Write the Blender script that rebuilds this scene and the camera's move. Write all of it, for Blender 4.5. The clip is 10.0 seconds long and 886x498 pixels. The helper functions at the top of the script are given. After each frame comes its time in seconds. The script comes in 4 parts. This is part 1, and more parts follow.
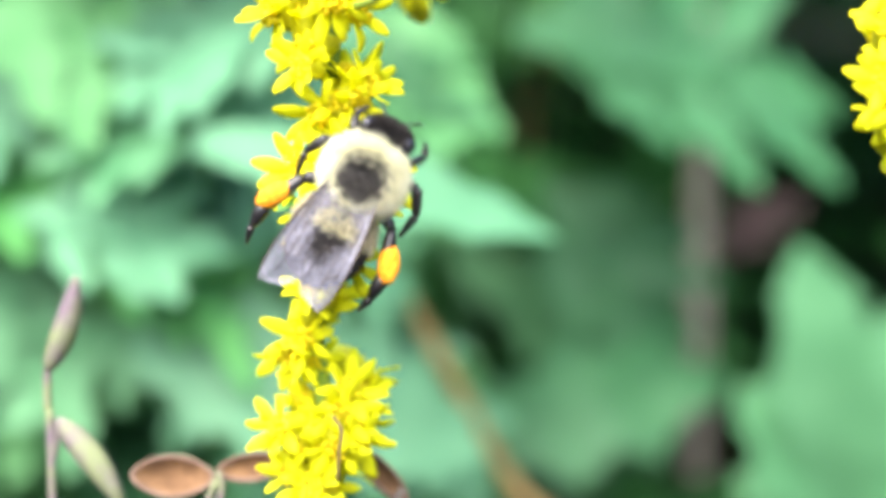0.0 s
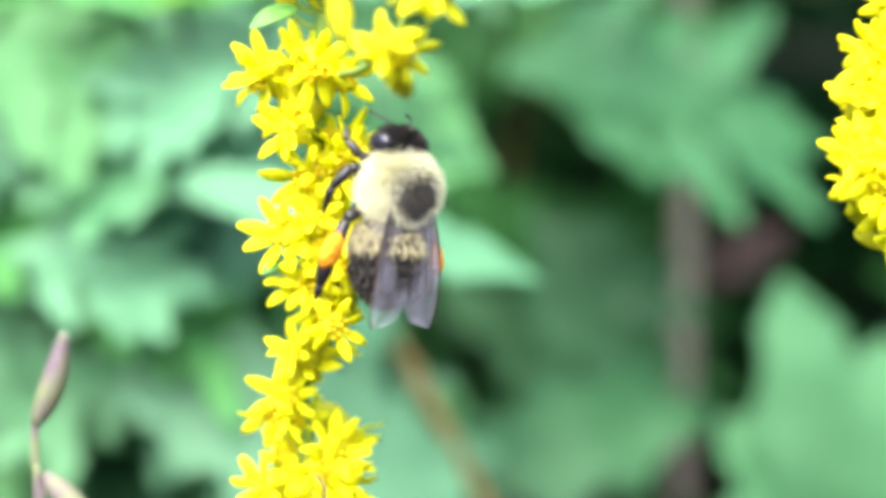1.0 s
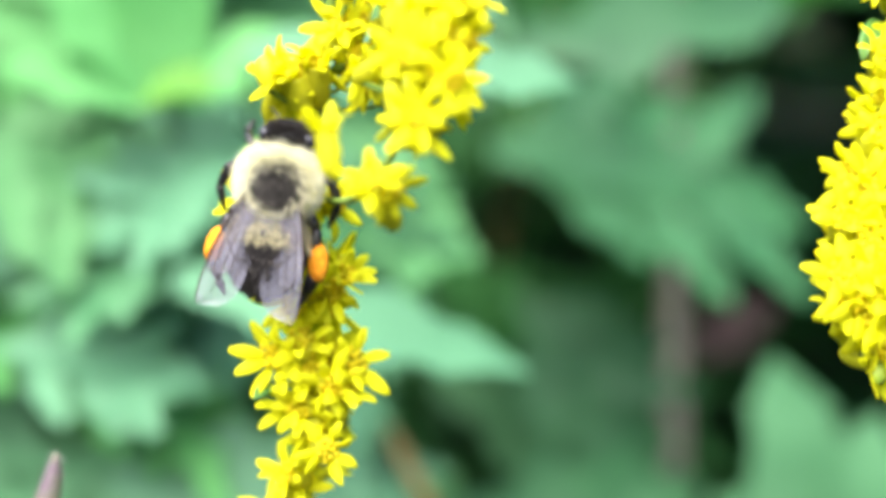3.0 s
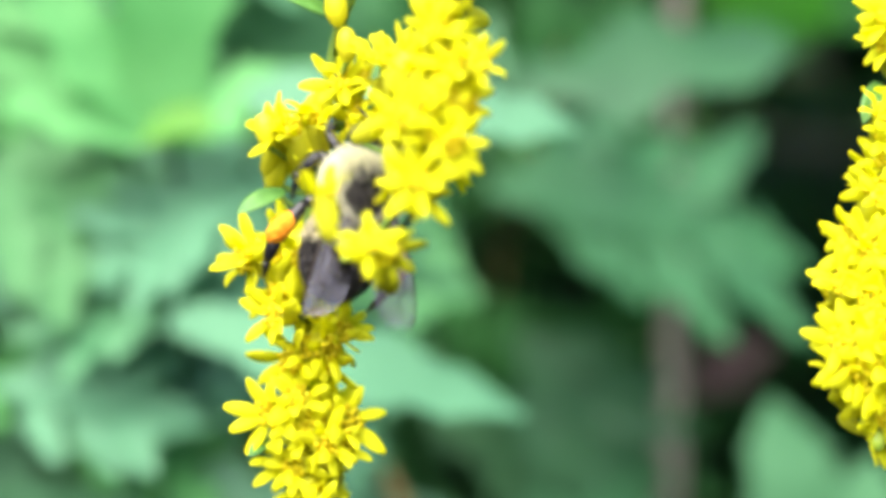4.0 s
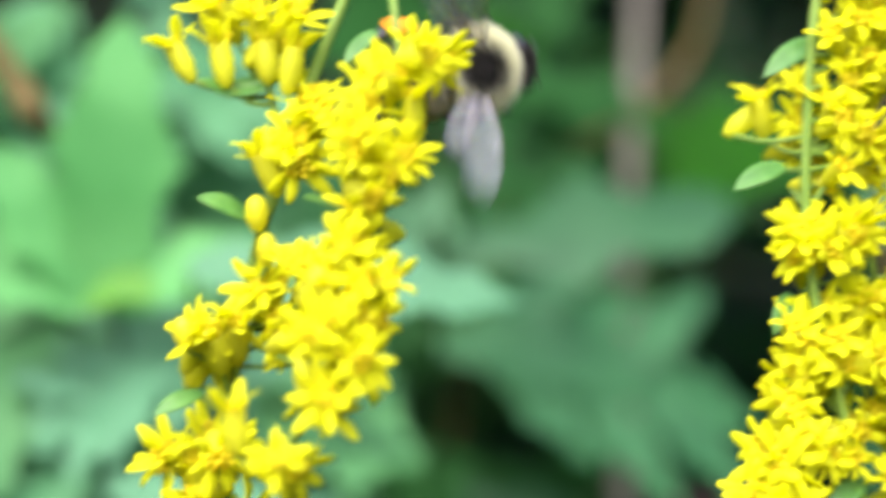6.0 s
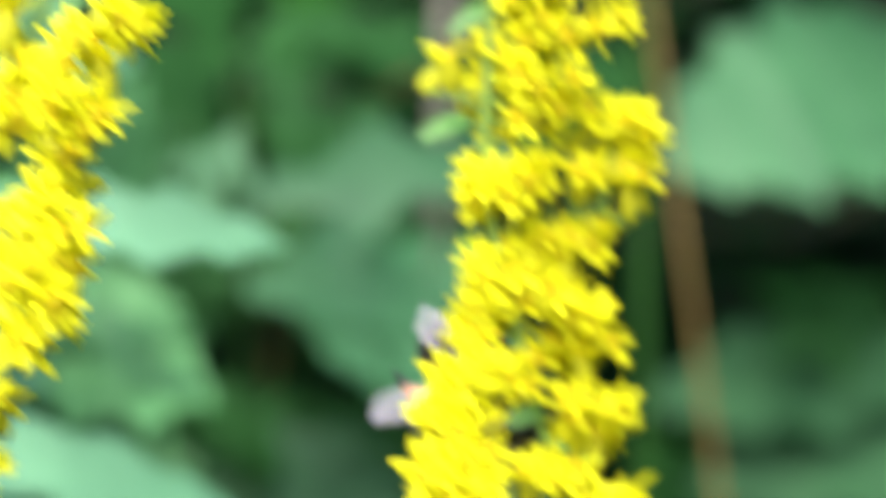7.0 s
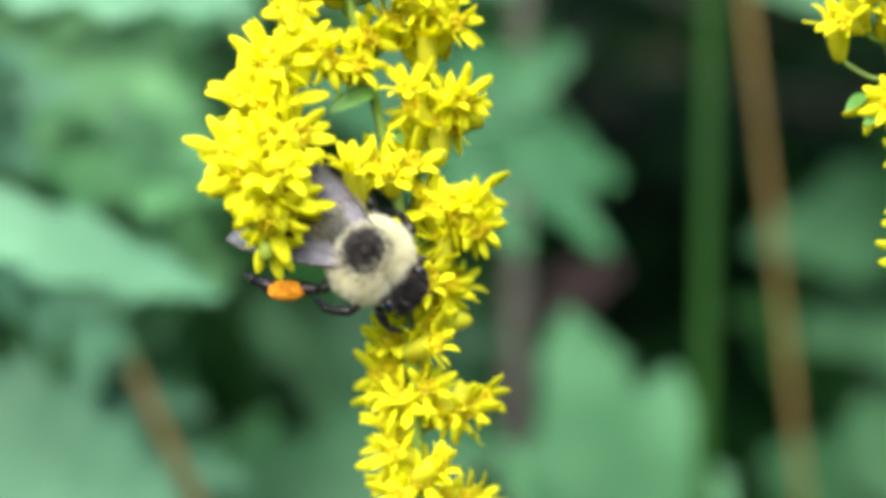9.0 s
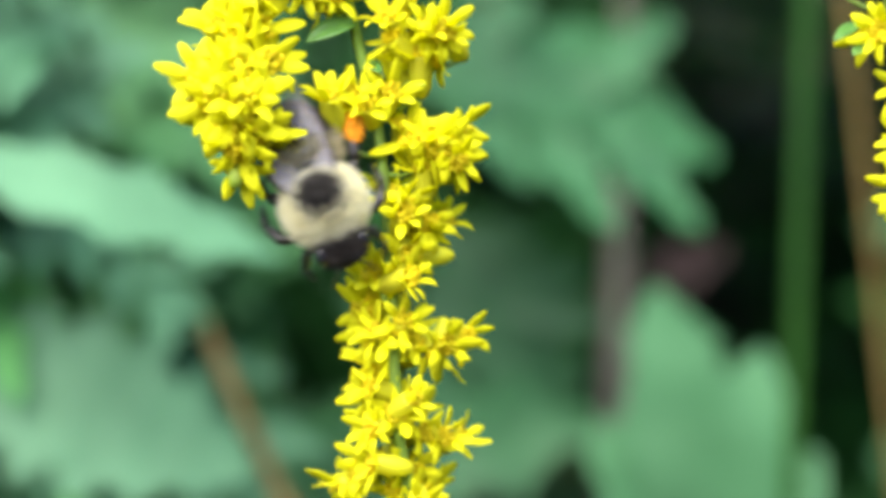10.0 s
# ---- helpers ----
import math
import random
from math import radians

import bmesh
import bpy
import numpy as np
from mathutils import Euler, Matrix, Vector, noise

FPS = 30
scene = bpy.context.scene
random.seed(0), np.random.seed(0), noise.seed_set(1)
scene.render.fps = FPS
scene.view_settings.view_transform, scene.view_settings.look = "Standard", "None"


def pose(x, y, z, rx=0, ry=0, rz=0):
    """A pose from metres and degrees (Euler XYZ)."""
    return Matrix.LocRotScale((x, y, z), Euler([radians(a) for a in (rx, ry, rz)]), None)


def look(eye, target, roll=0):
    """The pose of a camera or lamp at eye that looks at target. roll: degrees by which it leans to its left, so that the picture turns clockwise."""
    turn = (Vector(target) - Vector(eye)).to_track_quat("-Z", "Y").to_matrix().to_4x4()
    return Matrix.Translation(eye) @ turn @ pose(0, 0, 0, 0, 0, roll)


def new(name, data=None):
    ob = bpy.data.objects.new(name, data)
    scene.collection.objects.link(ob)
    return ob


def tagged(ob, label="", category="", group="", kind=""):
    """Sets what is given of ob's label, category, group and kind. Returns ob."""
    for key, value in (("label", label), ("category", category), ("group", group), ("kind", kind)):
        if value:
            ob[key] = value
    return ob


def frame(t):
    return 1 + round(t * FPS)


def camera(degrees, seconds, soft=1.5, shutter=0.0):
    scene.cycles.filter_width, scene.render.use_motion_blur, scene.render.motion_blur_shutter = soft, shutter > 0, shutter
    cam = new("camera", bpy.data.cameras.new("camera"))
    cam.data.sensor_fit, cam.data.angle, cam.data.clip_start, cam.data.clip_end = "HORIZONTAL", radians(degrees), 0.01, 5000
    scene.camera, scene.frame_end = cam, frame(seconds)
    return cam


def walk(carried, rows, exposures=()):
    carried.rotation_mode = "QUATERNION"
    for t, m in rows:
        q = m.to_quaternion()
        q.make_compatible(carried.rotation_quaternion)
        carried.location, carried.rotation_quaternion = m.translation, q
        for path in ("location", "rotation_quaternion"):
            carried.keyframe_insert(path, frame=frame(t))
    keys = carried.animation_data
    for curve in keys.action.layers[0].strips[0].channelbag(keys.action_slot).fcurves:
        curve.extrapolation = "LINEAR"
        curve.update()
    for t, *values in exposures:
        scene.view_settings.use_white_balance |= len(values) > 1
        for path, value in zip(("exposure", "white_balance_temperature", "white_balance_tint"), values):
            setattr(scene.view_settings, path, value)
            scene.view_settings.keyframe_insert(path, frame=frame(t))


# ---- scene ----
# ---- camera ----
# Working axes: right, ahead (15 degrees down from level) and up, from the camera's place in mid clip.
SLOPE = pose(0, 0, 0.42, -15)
MM = 0.001

cam = camera(30.0, 10.0, soft=4.3, shutter=0.8)
cam.data.dof.use_dof = True
cam.data.dof.focus_distance = 0.129
cam.data.dof.aperture_fstop = 13.0
walk(cam, [
    (0, pose(-0.00163, -0.00068, 0.40756, 70.947, 0.741, 0.434)),
    (0.5, pose(-0.00178, 0.00092, 0.40954, 71.172, 0.689, 0.358)),
    (1, pose(-0.00109, -0.00155, 0.41205, 71.408, 0.386, 0.136)),
    (1.5, pose(-0.00075, -0.00290, 0.41159, 72.451, 0.353, -0.025)),
    (2, pose(-0.00188, -0.00240, 0.41367, 72.661, 0.595, -0.425)),
    (2.5, pose(-0.00110, -0.00214, 0.41548, 73.089, 1.006, -0.376)),
    (4, pose(-0.00089, 0.00005, 0.42004, 74.197, 0.232, -0.255)),
    (4.5, pose(0.00000, 0.00002, 0.41999, 75.000, -0.000, 0.000)),
    (5, pose(-0.00116, -0.00019, 0.42134, 75.623, 0.152, -0.505)),
    (5.5, pose(-0.00129, 0.00098, 0.42361, 77.224, -1.141, -0.567)),
    (5.7, pose(0.00097, 0.00065, 0.42388, 78.817, -1.457, 0.061)),
    (6.8, pose(0.00864, -0.00674, 0.43501, 76.897, 0.956, -6.994)),
    (7, pose(0.01703, -0.01230, 0.42961, 76.641, -1.043, -5.595)),
    (7.5, pose(0.02439, -0.00555, 0.42072, 74.955, 0.060, -6.826)),
    (8, pose(0.03042, -0.00589, 0.41698, 74.089, -0.803, -5.889)),
    (8.5, pose(0.03896, -0.00345, 0.41158, 73.608, -0.261, -2.512)),
    (9, pose(0.04851, -0.00325, 0.40863, 73.007, -0.111, 1.280)),
    (9.5, pose(0.05509, -0.00222, 0.40462, 73.017, 0.054, 4.065)),
    (10, pose(0.06270, -0.00224, 0.40286, 73.085, 0.793, 6.705)),
], exposures=[(0, 2.2), (1.5, 2.1), (2.5, 1.95), (4.5, 1.62), (5.5, 1.45), (7, 1.5), (10, 1.55)])

# ---- light: bright overcast sky ----
world = bpy.data.worlds.new("sky")
scene.world = world
world.use_nodes = True
wn = world.node_tree
sky = wn.nodes.new("ShaderNodeTexSky")
sky.sky_type = "NISHITA"
sky.sun_disc = False
sky.sun_elevation = radians(64)
sky.sun_rotation = radians(208)
sky.dust_density = 4.0
sky.air_density = 1.0
back = wn.nodes["Background"]
back.inputs["Strength"].default_value = 0.15
wn.links.new(sky.outputs["Color"], back.inputs["Color"])
sun = new("sun", bpy.data.lights.new("sun", "SUN"))
sun.data.energy = 2.5
sun.data.angle = radians(75)
sun.data.color = (1.0, 0.97, 0.9)
sun.matrix_world = look((-0.55, -1.05, 2.5), (0, 0, 0))


# ---- materials ----
def material(name, rough=0.5, spec=0.5):
    m = bpy.data.materials.new(name)
    m.use_nodes = True
    b = m.node_tree.nodes["Principled BSDF"]
    b.inputs["Roughness"].default_value = rough
    b.inputs["Specular IOR Level"].default_value = spec
    return m, m.node_tree, b


def noise_ramp(nt, scale, stops, detail=4.0, stretch=None):
    """Colour from noise in the object's space, through a ramp of (place, colour)."""
    tc = nt.nodes.new("ShaderNodeTexCoord")
    n = nt.nodes.new("ShaderNodeTexNoise")
    n.inputs["Scale"].default_value = scale
    n.inputs["Detail"].default_value = detail
    if stretch:
        mp = nt.nodes.new("ShaderNodeMapping")
        mp.inputs["Scale"].default_value = stretch
        nt.links.new(tc.outputs["Object"], mp.inputs["Vector"])
        nt.links.new(mp.outputs["Vector"], n.inputs["Vector"])
    else:
        nt.links.new(tc.outputs["Object"], n.inputs["Vector"])
    r = nt.nodes.new("ShaderNodeValToRGB")
    e = r.color_ramp.elements
    while len(e) < len(stops):
        e.new(0.5)
    for el, (p, c) in zip(e, stops):
        el.position, el.color = p, (*c, 1)
    nt.links.new(n.outputs["Fac"], r.inputs["Fac"])
    return r.outputs["Color"], n.outputs["Fac"]


def varied(nt, colour, amount, island=False):
    """Multiply a colour by a random brightness of each object or each loose piece."""
    src = nt.nodes.new("ShaderNodeNewGeometry" if island else "ShaderNodeObjectInfo")
    mr = nt.nodes.new("ShaderNodeMapRange")
    mr.inputs["To Min"].default_value = 1 - amount
    mr.inputs["To Max"].default_value = 1 + amount
    nt.links.new(src.outputs["Random Per Island" if island else "Random"], mr.inputs["Value"])
    mix = nt.nodes.new("ShaderNodeVectorMath")
    mix.operation = "SCALE"
    nt.links.new(colour, mix.inputs[0])
    nt.links.new(mr.outputs["Result"], mix.inputs["Scale"])
    return mix.outputs["Vector"]


def bump(nt, b, fac, strength, distance):
    n = nt.nodes.new("ShaderNodeBump")
    n.inputs["Strength"].default_value = strength
    n.inputs["Distance"].default_value = distance
    nt.links.new(fac, n.inputs["Height"])
    nt.links.new(n.outputs["Normal"], b.inputs["Normal"])


def leafy(name, scale, stops, rough=0.5, spec=0.5, thin=0.25, spread=0.15, island=False, stretch=None, relief=0.2):
    """A surface that lets some light through: leaves and petals."""
    m, nt, b = material(name, rough, spec)
    col, fac = noise_ramp(nt, scale, stops, stretch=stretch)
    col = varied(nt, col, spread, island)
    nt.links.new(col, b.inputs["Base Color"])
    bump(nt, b, fac, relief, 0.0004)
    tr = nt.nodes.new("ShaderNodeBsdfTranslucent")
    nt.links.new(col, tr.inputs["Color"])
    mx = nt.nodes.new("ShaderNodeMixShader")
    mx.inputs["Fac"].default_value = thin
    nt.links.new(b.outputs["BSDF"], mx.inputs[1])
    nt.links.new(tr.outputs["BSDF"], mx.inputs[2])
    nt.links.new(mx.outputs["Shader"], nt.nodes["Material Output"].inputs["Surface"])
    return m


def solid(name, scale, stops, rough=0.6, spec=0.4, spread=0.1, stretch=None, relief=0.3, metal=0.0):
    m, nt, b = material(name, rough, spec)
    col, fac = noise_ramp(nt, scale, stops, stretch=stretch)
    nt.links.new(varied(nt, col, spread), b.inputs["Base Color"])
    b.inputs["Metallic"].default_value = metal
    bump(nt, b, fac, relief, 0.0002)
    return m


RAY = leafy("ray_yellow", 900, [(0.3, (0.925, 0.915, 0.012)), (0.7, (0.945, 0.945, 0.035))], 0.6, 0.15, 0.58, 0.06)
DISC = leafy("disc_yellow", 1500, [(0.3, (0.92, 0.76, 0.008)), (0.7, (0.95, 0.88, 0.03))], 0.6, 0.3, 0.4, 0.1)
CUP = leafy("cup_green_yellow", 700, [(0.25, (0.70, 0.71, 0.03)), (0.75, (0.90, 0.88, 0.045))], 0.5, 0.4, 0.48, 0.12, stretch=(1, 1, 0.25))
BUD = leafy("bud_yellow", 700, [(0.3, (0.66, 0.64, 0.02)), (0.7, (0.90, 0.84, 0.03))], 0.5, 0.4, 0.4, 0.1, stretch=(1, 1, 0.3))
GREEN_BUD = leafy("bud_green", 700, [(0.3, (0.20, 0.32, 0.03)), (0.7, (0.35, 0.45, 0.05))], 0.5, 0.4, 0.2, 0.1)
STALK = leafy("stem_green", 500, [(0.3, (0.17, 0.30, 0.045)), (0.7, (0.28, 0.41, 0.085))], 0.5, 0.35, 0.15, 0.08, stretch=(1, 1, 0.2))
HERB_STALK = leafy("herb_stalk", 300, [(0.3, (0.03, 0.09, 0.02)), (0.7, (0.06, 0.15, 0.04))], 0.5, 0.3, 0.15, 0.1, stretch=(1, 1, 0.2))
SMALL_LEAF = leafy("goldenrod_leaf", 400, [(0.3, (0.06, 0.20, 0.03)), (0.7, (0.14, 0.32, 0.07))], 0.45, 0.5, 0.25, 0.12)
HERB = leafy("herb_leaf", 60, [(0.3, (0.026, 0.108, 0.043)), (0.7, (0.056, 0.182, 0.075))], 0.48, 0.3, 0.25, 0.2, relief=0.5)
# Darker copy of the herb leaf, with shade put into its colour.
SHADED_LEAF = leafy("herb_leaf_shaded", 60, [(0.3, (0.008, 0.043, 0.010)), (0.7, (0.020, 0.088, 0.020))], 0.6, 0.10, 0.25, 0.2, relief=0.5)
FRESH = leafy("fresh_leaf", 60, [(0.3, (0.064, 0.255, 0.068)), (0.7, (0.120, 0.370, 0.115))], 0.5, 0.22, 0.3, 0.2, relief=0.5)
MEADOW = leafy("meadow_leaf", 60, [(0.3, (0.050, 0.180, 0.060)), (0.7, (0.098, 0.275, 0.105))], 0.5, 0.2, 0.3, 0.2, relief=0.5)
PALE = leafy("pale_leaf", 60, [(0.3, (0.062, 0.192, 0.100)), (0.7, (0.110, 0.288, 0.158))], 0.5, 0.2, 0.2, 0.15, relief=0.5)
SPRING = leafy("spring_leaf", 60, [(0.3, (0.070, 0.230, 0.100)), (0.7, (0.126, 0.330, 0.162))], 0.5, 0.2, 0.25, 0.15, relief=0.5)
# Herb green darkened part way: shade in the colour, for rear leaves.
HALF_SHADED = leafy("herb_leaf_half_shaded", 60, [(0.3, (0.019, 0.080, 0.030)), (0.7, (0.040, 0.136, 0.052))], 0.55, 0.15, 0.25, 0.15, relief=0.5)
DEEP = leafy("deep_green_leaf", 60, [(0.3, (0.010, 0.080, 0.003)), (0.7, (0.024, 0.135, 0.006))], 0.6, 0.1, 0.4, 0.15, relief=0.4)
LIME = leafy("lime_leaf", 45, [(0.3, (0.07, 0.27, 0.012)), (0.7, (0.11, 0.34, 0.02))], 0.5, 0.4, 0.4, 0.1)
# Leaf green cut to near black; the thicket's deep shade is painted in.
SHADED_UNDER = leafy("undergrowth_leaf_shaded", 30, [(0.3, (0.006, 0.032, 0.007)), (0.7, (0.015, 0.062, 0.015))], 0.7, 0.04, 0.2, 0.35, island=True)
GREY_STEM = solid("grey_stem", 120, [(0.3, (0.15, 0.135, 0.118)), (0.7, (0.27, 0.25, 0.215))], 0.7, stretch=(1, 1, 0.15))
TWIG = solid("brown_twig", 150, [(0.3, (0.09, 0.066, 0.024)), (0.7, (0.18, 0.130, 0.054))], 0.75, 0.15, stretch=(1, 1, 0.15))
STRAW = solid("dry_straw", 150, [(0.3, (0.105, 0.072, 0.022)), (0.7, (0.24, 0.175, 0.062))], 0.7, 0.15, stretch=(1, 1, 0.1))
BLADE = leafy("grass_blade", 120, [(0.3, (0.010, 0.052, 0.007)), (0.7, (0.021, 0.086, 0.011))], 0.55, 0.2, 0.25, 0.1, stretch=(1, 1, 0.1))
WITHERED = leafy("withered_leaf", 90, [(0.3, (0.12, 0.075, 0.08)), (0.7, (0.24, 0.17, 0.16))], 0.7, 0.15, 0.15, 0.1)
BROWN_LEAF = leafy("brown_leaf", 90, [(0.3, (0.020, 0.014, 0.014)), (0.7, (0.050, 0.036, 0.036))], 0.8, 0.1, 0.15, 0.1)
POD = leafy("pod_mauve", 260, [(0.36, (0.17, 0.130, 0.160)), (0.60, (0.20, 0.235, 0.12))], 0.7, 0.2, 0.15, 0.1)
POD_HAIR = leafy("pod_hair", 400, [(0.3, (0.30, 0.265, 0.29)), (0.7, (0.42, 0.38, 0.40))], 0.8, 0.1, 0.4, 0.1)
DRY_POD = leafy("pod_brown", 350, [(0.3, (0.12, 0.075, 0.055)), (0.7, (0.22, 0.155, 0.125))], 0.75, 0.15, 0.1, 0.12)
POD_INSIDE = solid("pod_inside", 700, [(0.3, (0.09, 0.048, 0.026)), (0.7, (0.19, 0.11, 0.058))], 0.8, 0.15, relief=0.8)
# Green-black instead of earth brown: shade between the herbs is in the colour.
SHADED_SOIL = solid("soil", 18, [(0.35, (0.006, 0.008, 0.004)), (0.7, (0.018, 0.020, 0.010))], 0.95, 0.02, relief=0.8)


# ---- building helpers ----
def mesh_of(name, bm, mat, smooth=True):
    me = bpy.data.meshes.new(name)
    bm.to_mesh(me)
    bm.free()
    me.materials.append(mat)
    if smooth:
        me.polygons.foreach_set("use_smooth", [True] * len(me.polygons))
    return me


def put(name, me, parent, m=None, label=""):
    ob = new(name, me)
    ob.parent = parent
    if m is not None:
        ob.matrix_basis = m
    return tagged(ob, label) if label else ob


def part(name, bm, mat, parent, label="", m=None):
    return put(name, mesh_of(name, bm, mat), parent, m, label)


def mm(p):
    return Vector(p) * MM


def root(name, base, label, category, group="", kind=""):
    """A thing's Empty at its base, in the working axes (millimetres)."""
    ob = new(name)
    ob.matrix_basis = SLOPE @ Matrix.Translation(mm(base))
    ob.empty_display_size = 0.004
    return tagged(ob, label, category, group, kind)


def smooth_path(points, steps):
    """Catmull-Rom through points (Vectors)."""
    pts = [points[0] * 2 - points[1]] + list(points) + [points[-1] * 2 - points[-2]]
    out = []
    for i in range(1, len(pts) - 2):
        a, b, c, d = pts[i - 1:i + 3]
        for k in range(steps):
            u = k / steps
            out.append(0.5 * (2 * b + (c - a) * u + (2 * a - 5 * b + 4 * c - d) * u * u + (3 * b - a - 3 * c + d) * u ** 3))
    out.append(points[-1].copy())
    return out


def tube(bm, path, radii, sides=8, cap=True):
    """A tube along a path; radii is one radius for each point."""
    rings, side = [], Vector((0.31, 0.9, 0.2))
    for i, p in enumerate(path):
        d = (path[min(i + 1, len(path) - 1)] - path[max(i - 1, 0)]).normalized()
        side = (side - d * side.dot(d)).normalized()
        up = d.cross(side)
        rings.append([bm.verts.new(p + (side * math.cos(a) + up * math.sin(a)) * radii[i])
                      for a in (2 * math.pi * k / sides for k in range(sides))])
    for r, s in zip(rings, rings[1:]):
        for k in range(sides):
            bm.faces.new((r[k], r[(k + 1) % sides], s[(k + 1) % sides], s[k]))
    if cap:
        bm.faces.new(rings[0][::-1])
        bm.faces.new(rings[-1])
    return rings


def lathe(bm, profile, sides, wave=0.0, lobes=6):
    """Turn (radius, z) rows about z; alternate rows swell in turn, as overlapping scales do."""
    rings = []
    for i, (r, z) in enumerate(profile):
        rings.append([bm.verts.new((r * w * math.cos(a), r * w * math.sin(a), z)) for a, w in
                      ((2 * math.pi * k / sides, 1 + wave * math.cos(lobes * 2 * math.pi * k / sides + math.pi * i)) for k in range(sides))])
    for r, s in zip(rings, rings[1:]):
        for k in range(sides):
            bm.faces.new((r[k], r[(k + 1) % sides], s[(k + 1) % sides], s[k]))
    bm.faces.new(rings[0][::-1])
    bm.faces.new(rings[-1])


def ellipsoid(bm, centre, radii, turn=None, u=16, v=10):
    m = Matrix.Translation(centre) @ (turn or Matrix()) @ Matrix.Diagonal((*radii, 1))
    return bmesh.ops.create_uvsphere(bm, u_segments=u, v_segments=v, radius=1, matrix=m)["verts"]


def frame_along(axis, near):
    """A turn whose z is axis and whose x leans to near."""
    z = Vector(axis).normalized()
    x = (Vector(near) - z * z.dot(Vector(near))).normalized()
    return Matrix((x, z.cross(x), z)).transposed().to_4x4()


# ---- goldenrod ----
def ray_mesh(length, width, curl, notch):
    bm = bmesh.new()
    n, layers = 6, []
    for lift in (0.0, -0.05):
        rows = []
        for i in range(n + 1):
            s = i / n
            w = width * math.sin(math.pi * (0.10 + 0.82 * s)) ** 0.75
            z = curl * math.sin(s * 2.2) - 0.25 * curl * s * s
            rows.append([bm.verts.new(mm((length * (s + (notch if (i == n and k == 0) else 0)), k * w / 2, z + lift - 0.08 * width * (1 - abs(k))))) for k in (-1, 0, 1)])
        layers.append(rows)
    for rows, flip in ((layers[0], False), (layers[1], True)):
        for a, b in zip(rows, rows[1:]):
            for k in (0, 1):
                f = (a[k], b[k], b[k + 1], a[k + 1])
                bm.faces.new(f[::-1] if flip else f)
    t, b = layers
    for k in (0, 2):
        for i in range(n):
            bm.faces.new((t[i][k], t[i + 1][k], b[i + 1][k], b[i][k]) if k == 2 else (b[i][k], b[i + 1][k], t[i + 1][k], t[i][k]))
    for k in (0, 1):
        bm.faces.new((t[n][k], b[n][k], b[n][k + 1], t[n][k + 1]))
    return mesh_of("ray", bm, RAY)


def disc_mesh(seed, count):
    rnd = random.Random(seed)
    bm = bmesh.new()
    for i in range(count):
        a, r = i * 2.4, 0.95 * math.sqrt((i + 0.3) / count)
        lean, h = 0.3 * r, rnd.uniform(0.3, 0.75)
        base = Vector((r * 0.8 * math.cos(a), r * 0.8 * math.sin(a), -0.5))
        top = base + Vector((lean * math.cos(a), lean * math.sin(a), h + 0.5))
        path = [base, base.lerp(top, 0.55), base.lerp(top, 0.8), top]
        tube(bm, [mm(p) for p in path], [0.12 * MM, 0.14 * MM, 0.18 * MM, 0.27 * MM], 5)
        tip = top + (top - base) * 0.22
        tube(bm, [mm(top), mm(tip)], [0.07 * MM, 0.035 * MM], 4)
    return mesh_of("disc", bm, DISC)


def cup_mesh(k):
    bm = bmesh.new()
    lathe(bm, [(r * MM * k, z * MM) for r, z in ((0.22, -3.8), (0.5, -3.55), (0.78, -3.0), (0.95, -2.3), (1.02, -1.6), (0.98, -0.9), (0.94, -0.3), (0.9, 0.0), (0.6, -0.2))], 18, 0.09, 6)
    return mesh_of("flower_head", bm, CUP)


def bud_mesh(mat, top):
    bm = bmesh.new()
    lathe(bm, [(r * MM, z * MM) for r, z in ((0.25, -3.7), (0.62, -3.4), (1.0, -2.7), (1.15, -1.9), (1.1, -1.1), (0.85, -0.4), (0.45, top), (0.12, top + 0.15))], 14, 0.05, 5)
    return mesh_of("bud", bm, mat)


RAYS = [ray_mesh(2.5, 1.02, 0.25, 0.03), ray_mesh(2.3, 0.98, 0.45, 0.0), ray_mesh(2.65, 1.08, -0.1, 0.04), ray_mesh(2.15, 0.92, 0.7, 0.02)]
DISCS = [disc_mesh(1, 13), disc_mesh(2, 15), disc_mesh(3, 11)]
CUPS = [cup_mesh(1.0), cup_mesh(1.1), cup_mesh(0.92)]
BUDS = [bud_mesh(BUD, -0.05)]
GREEN_BUDS = [bud_mesh(GREEN_BUD, -0.1)]


def axis_of(angle, tilt):
    a, t = radians(angle), radians(tilt)
    return Vector((math.cos(t) * math.cos(a), -math.sin(t), math.cos(t) * math.sin(a)))


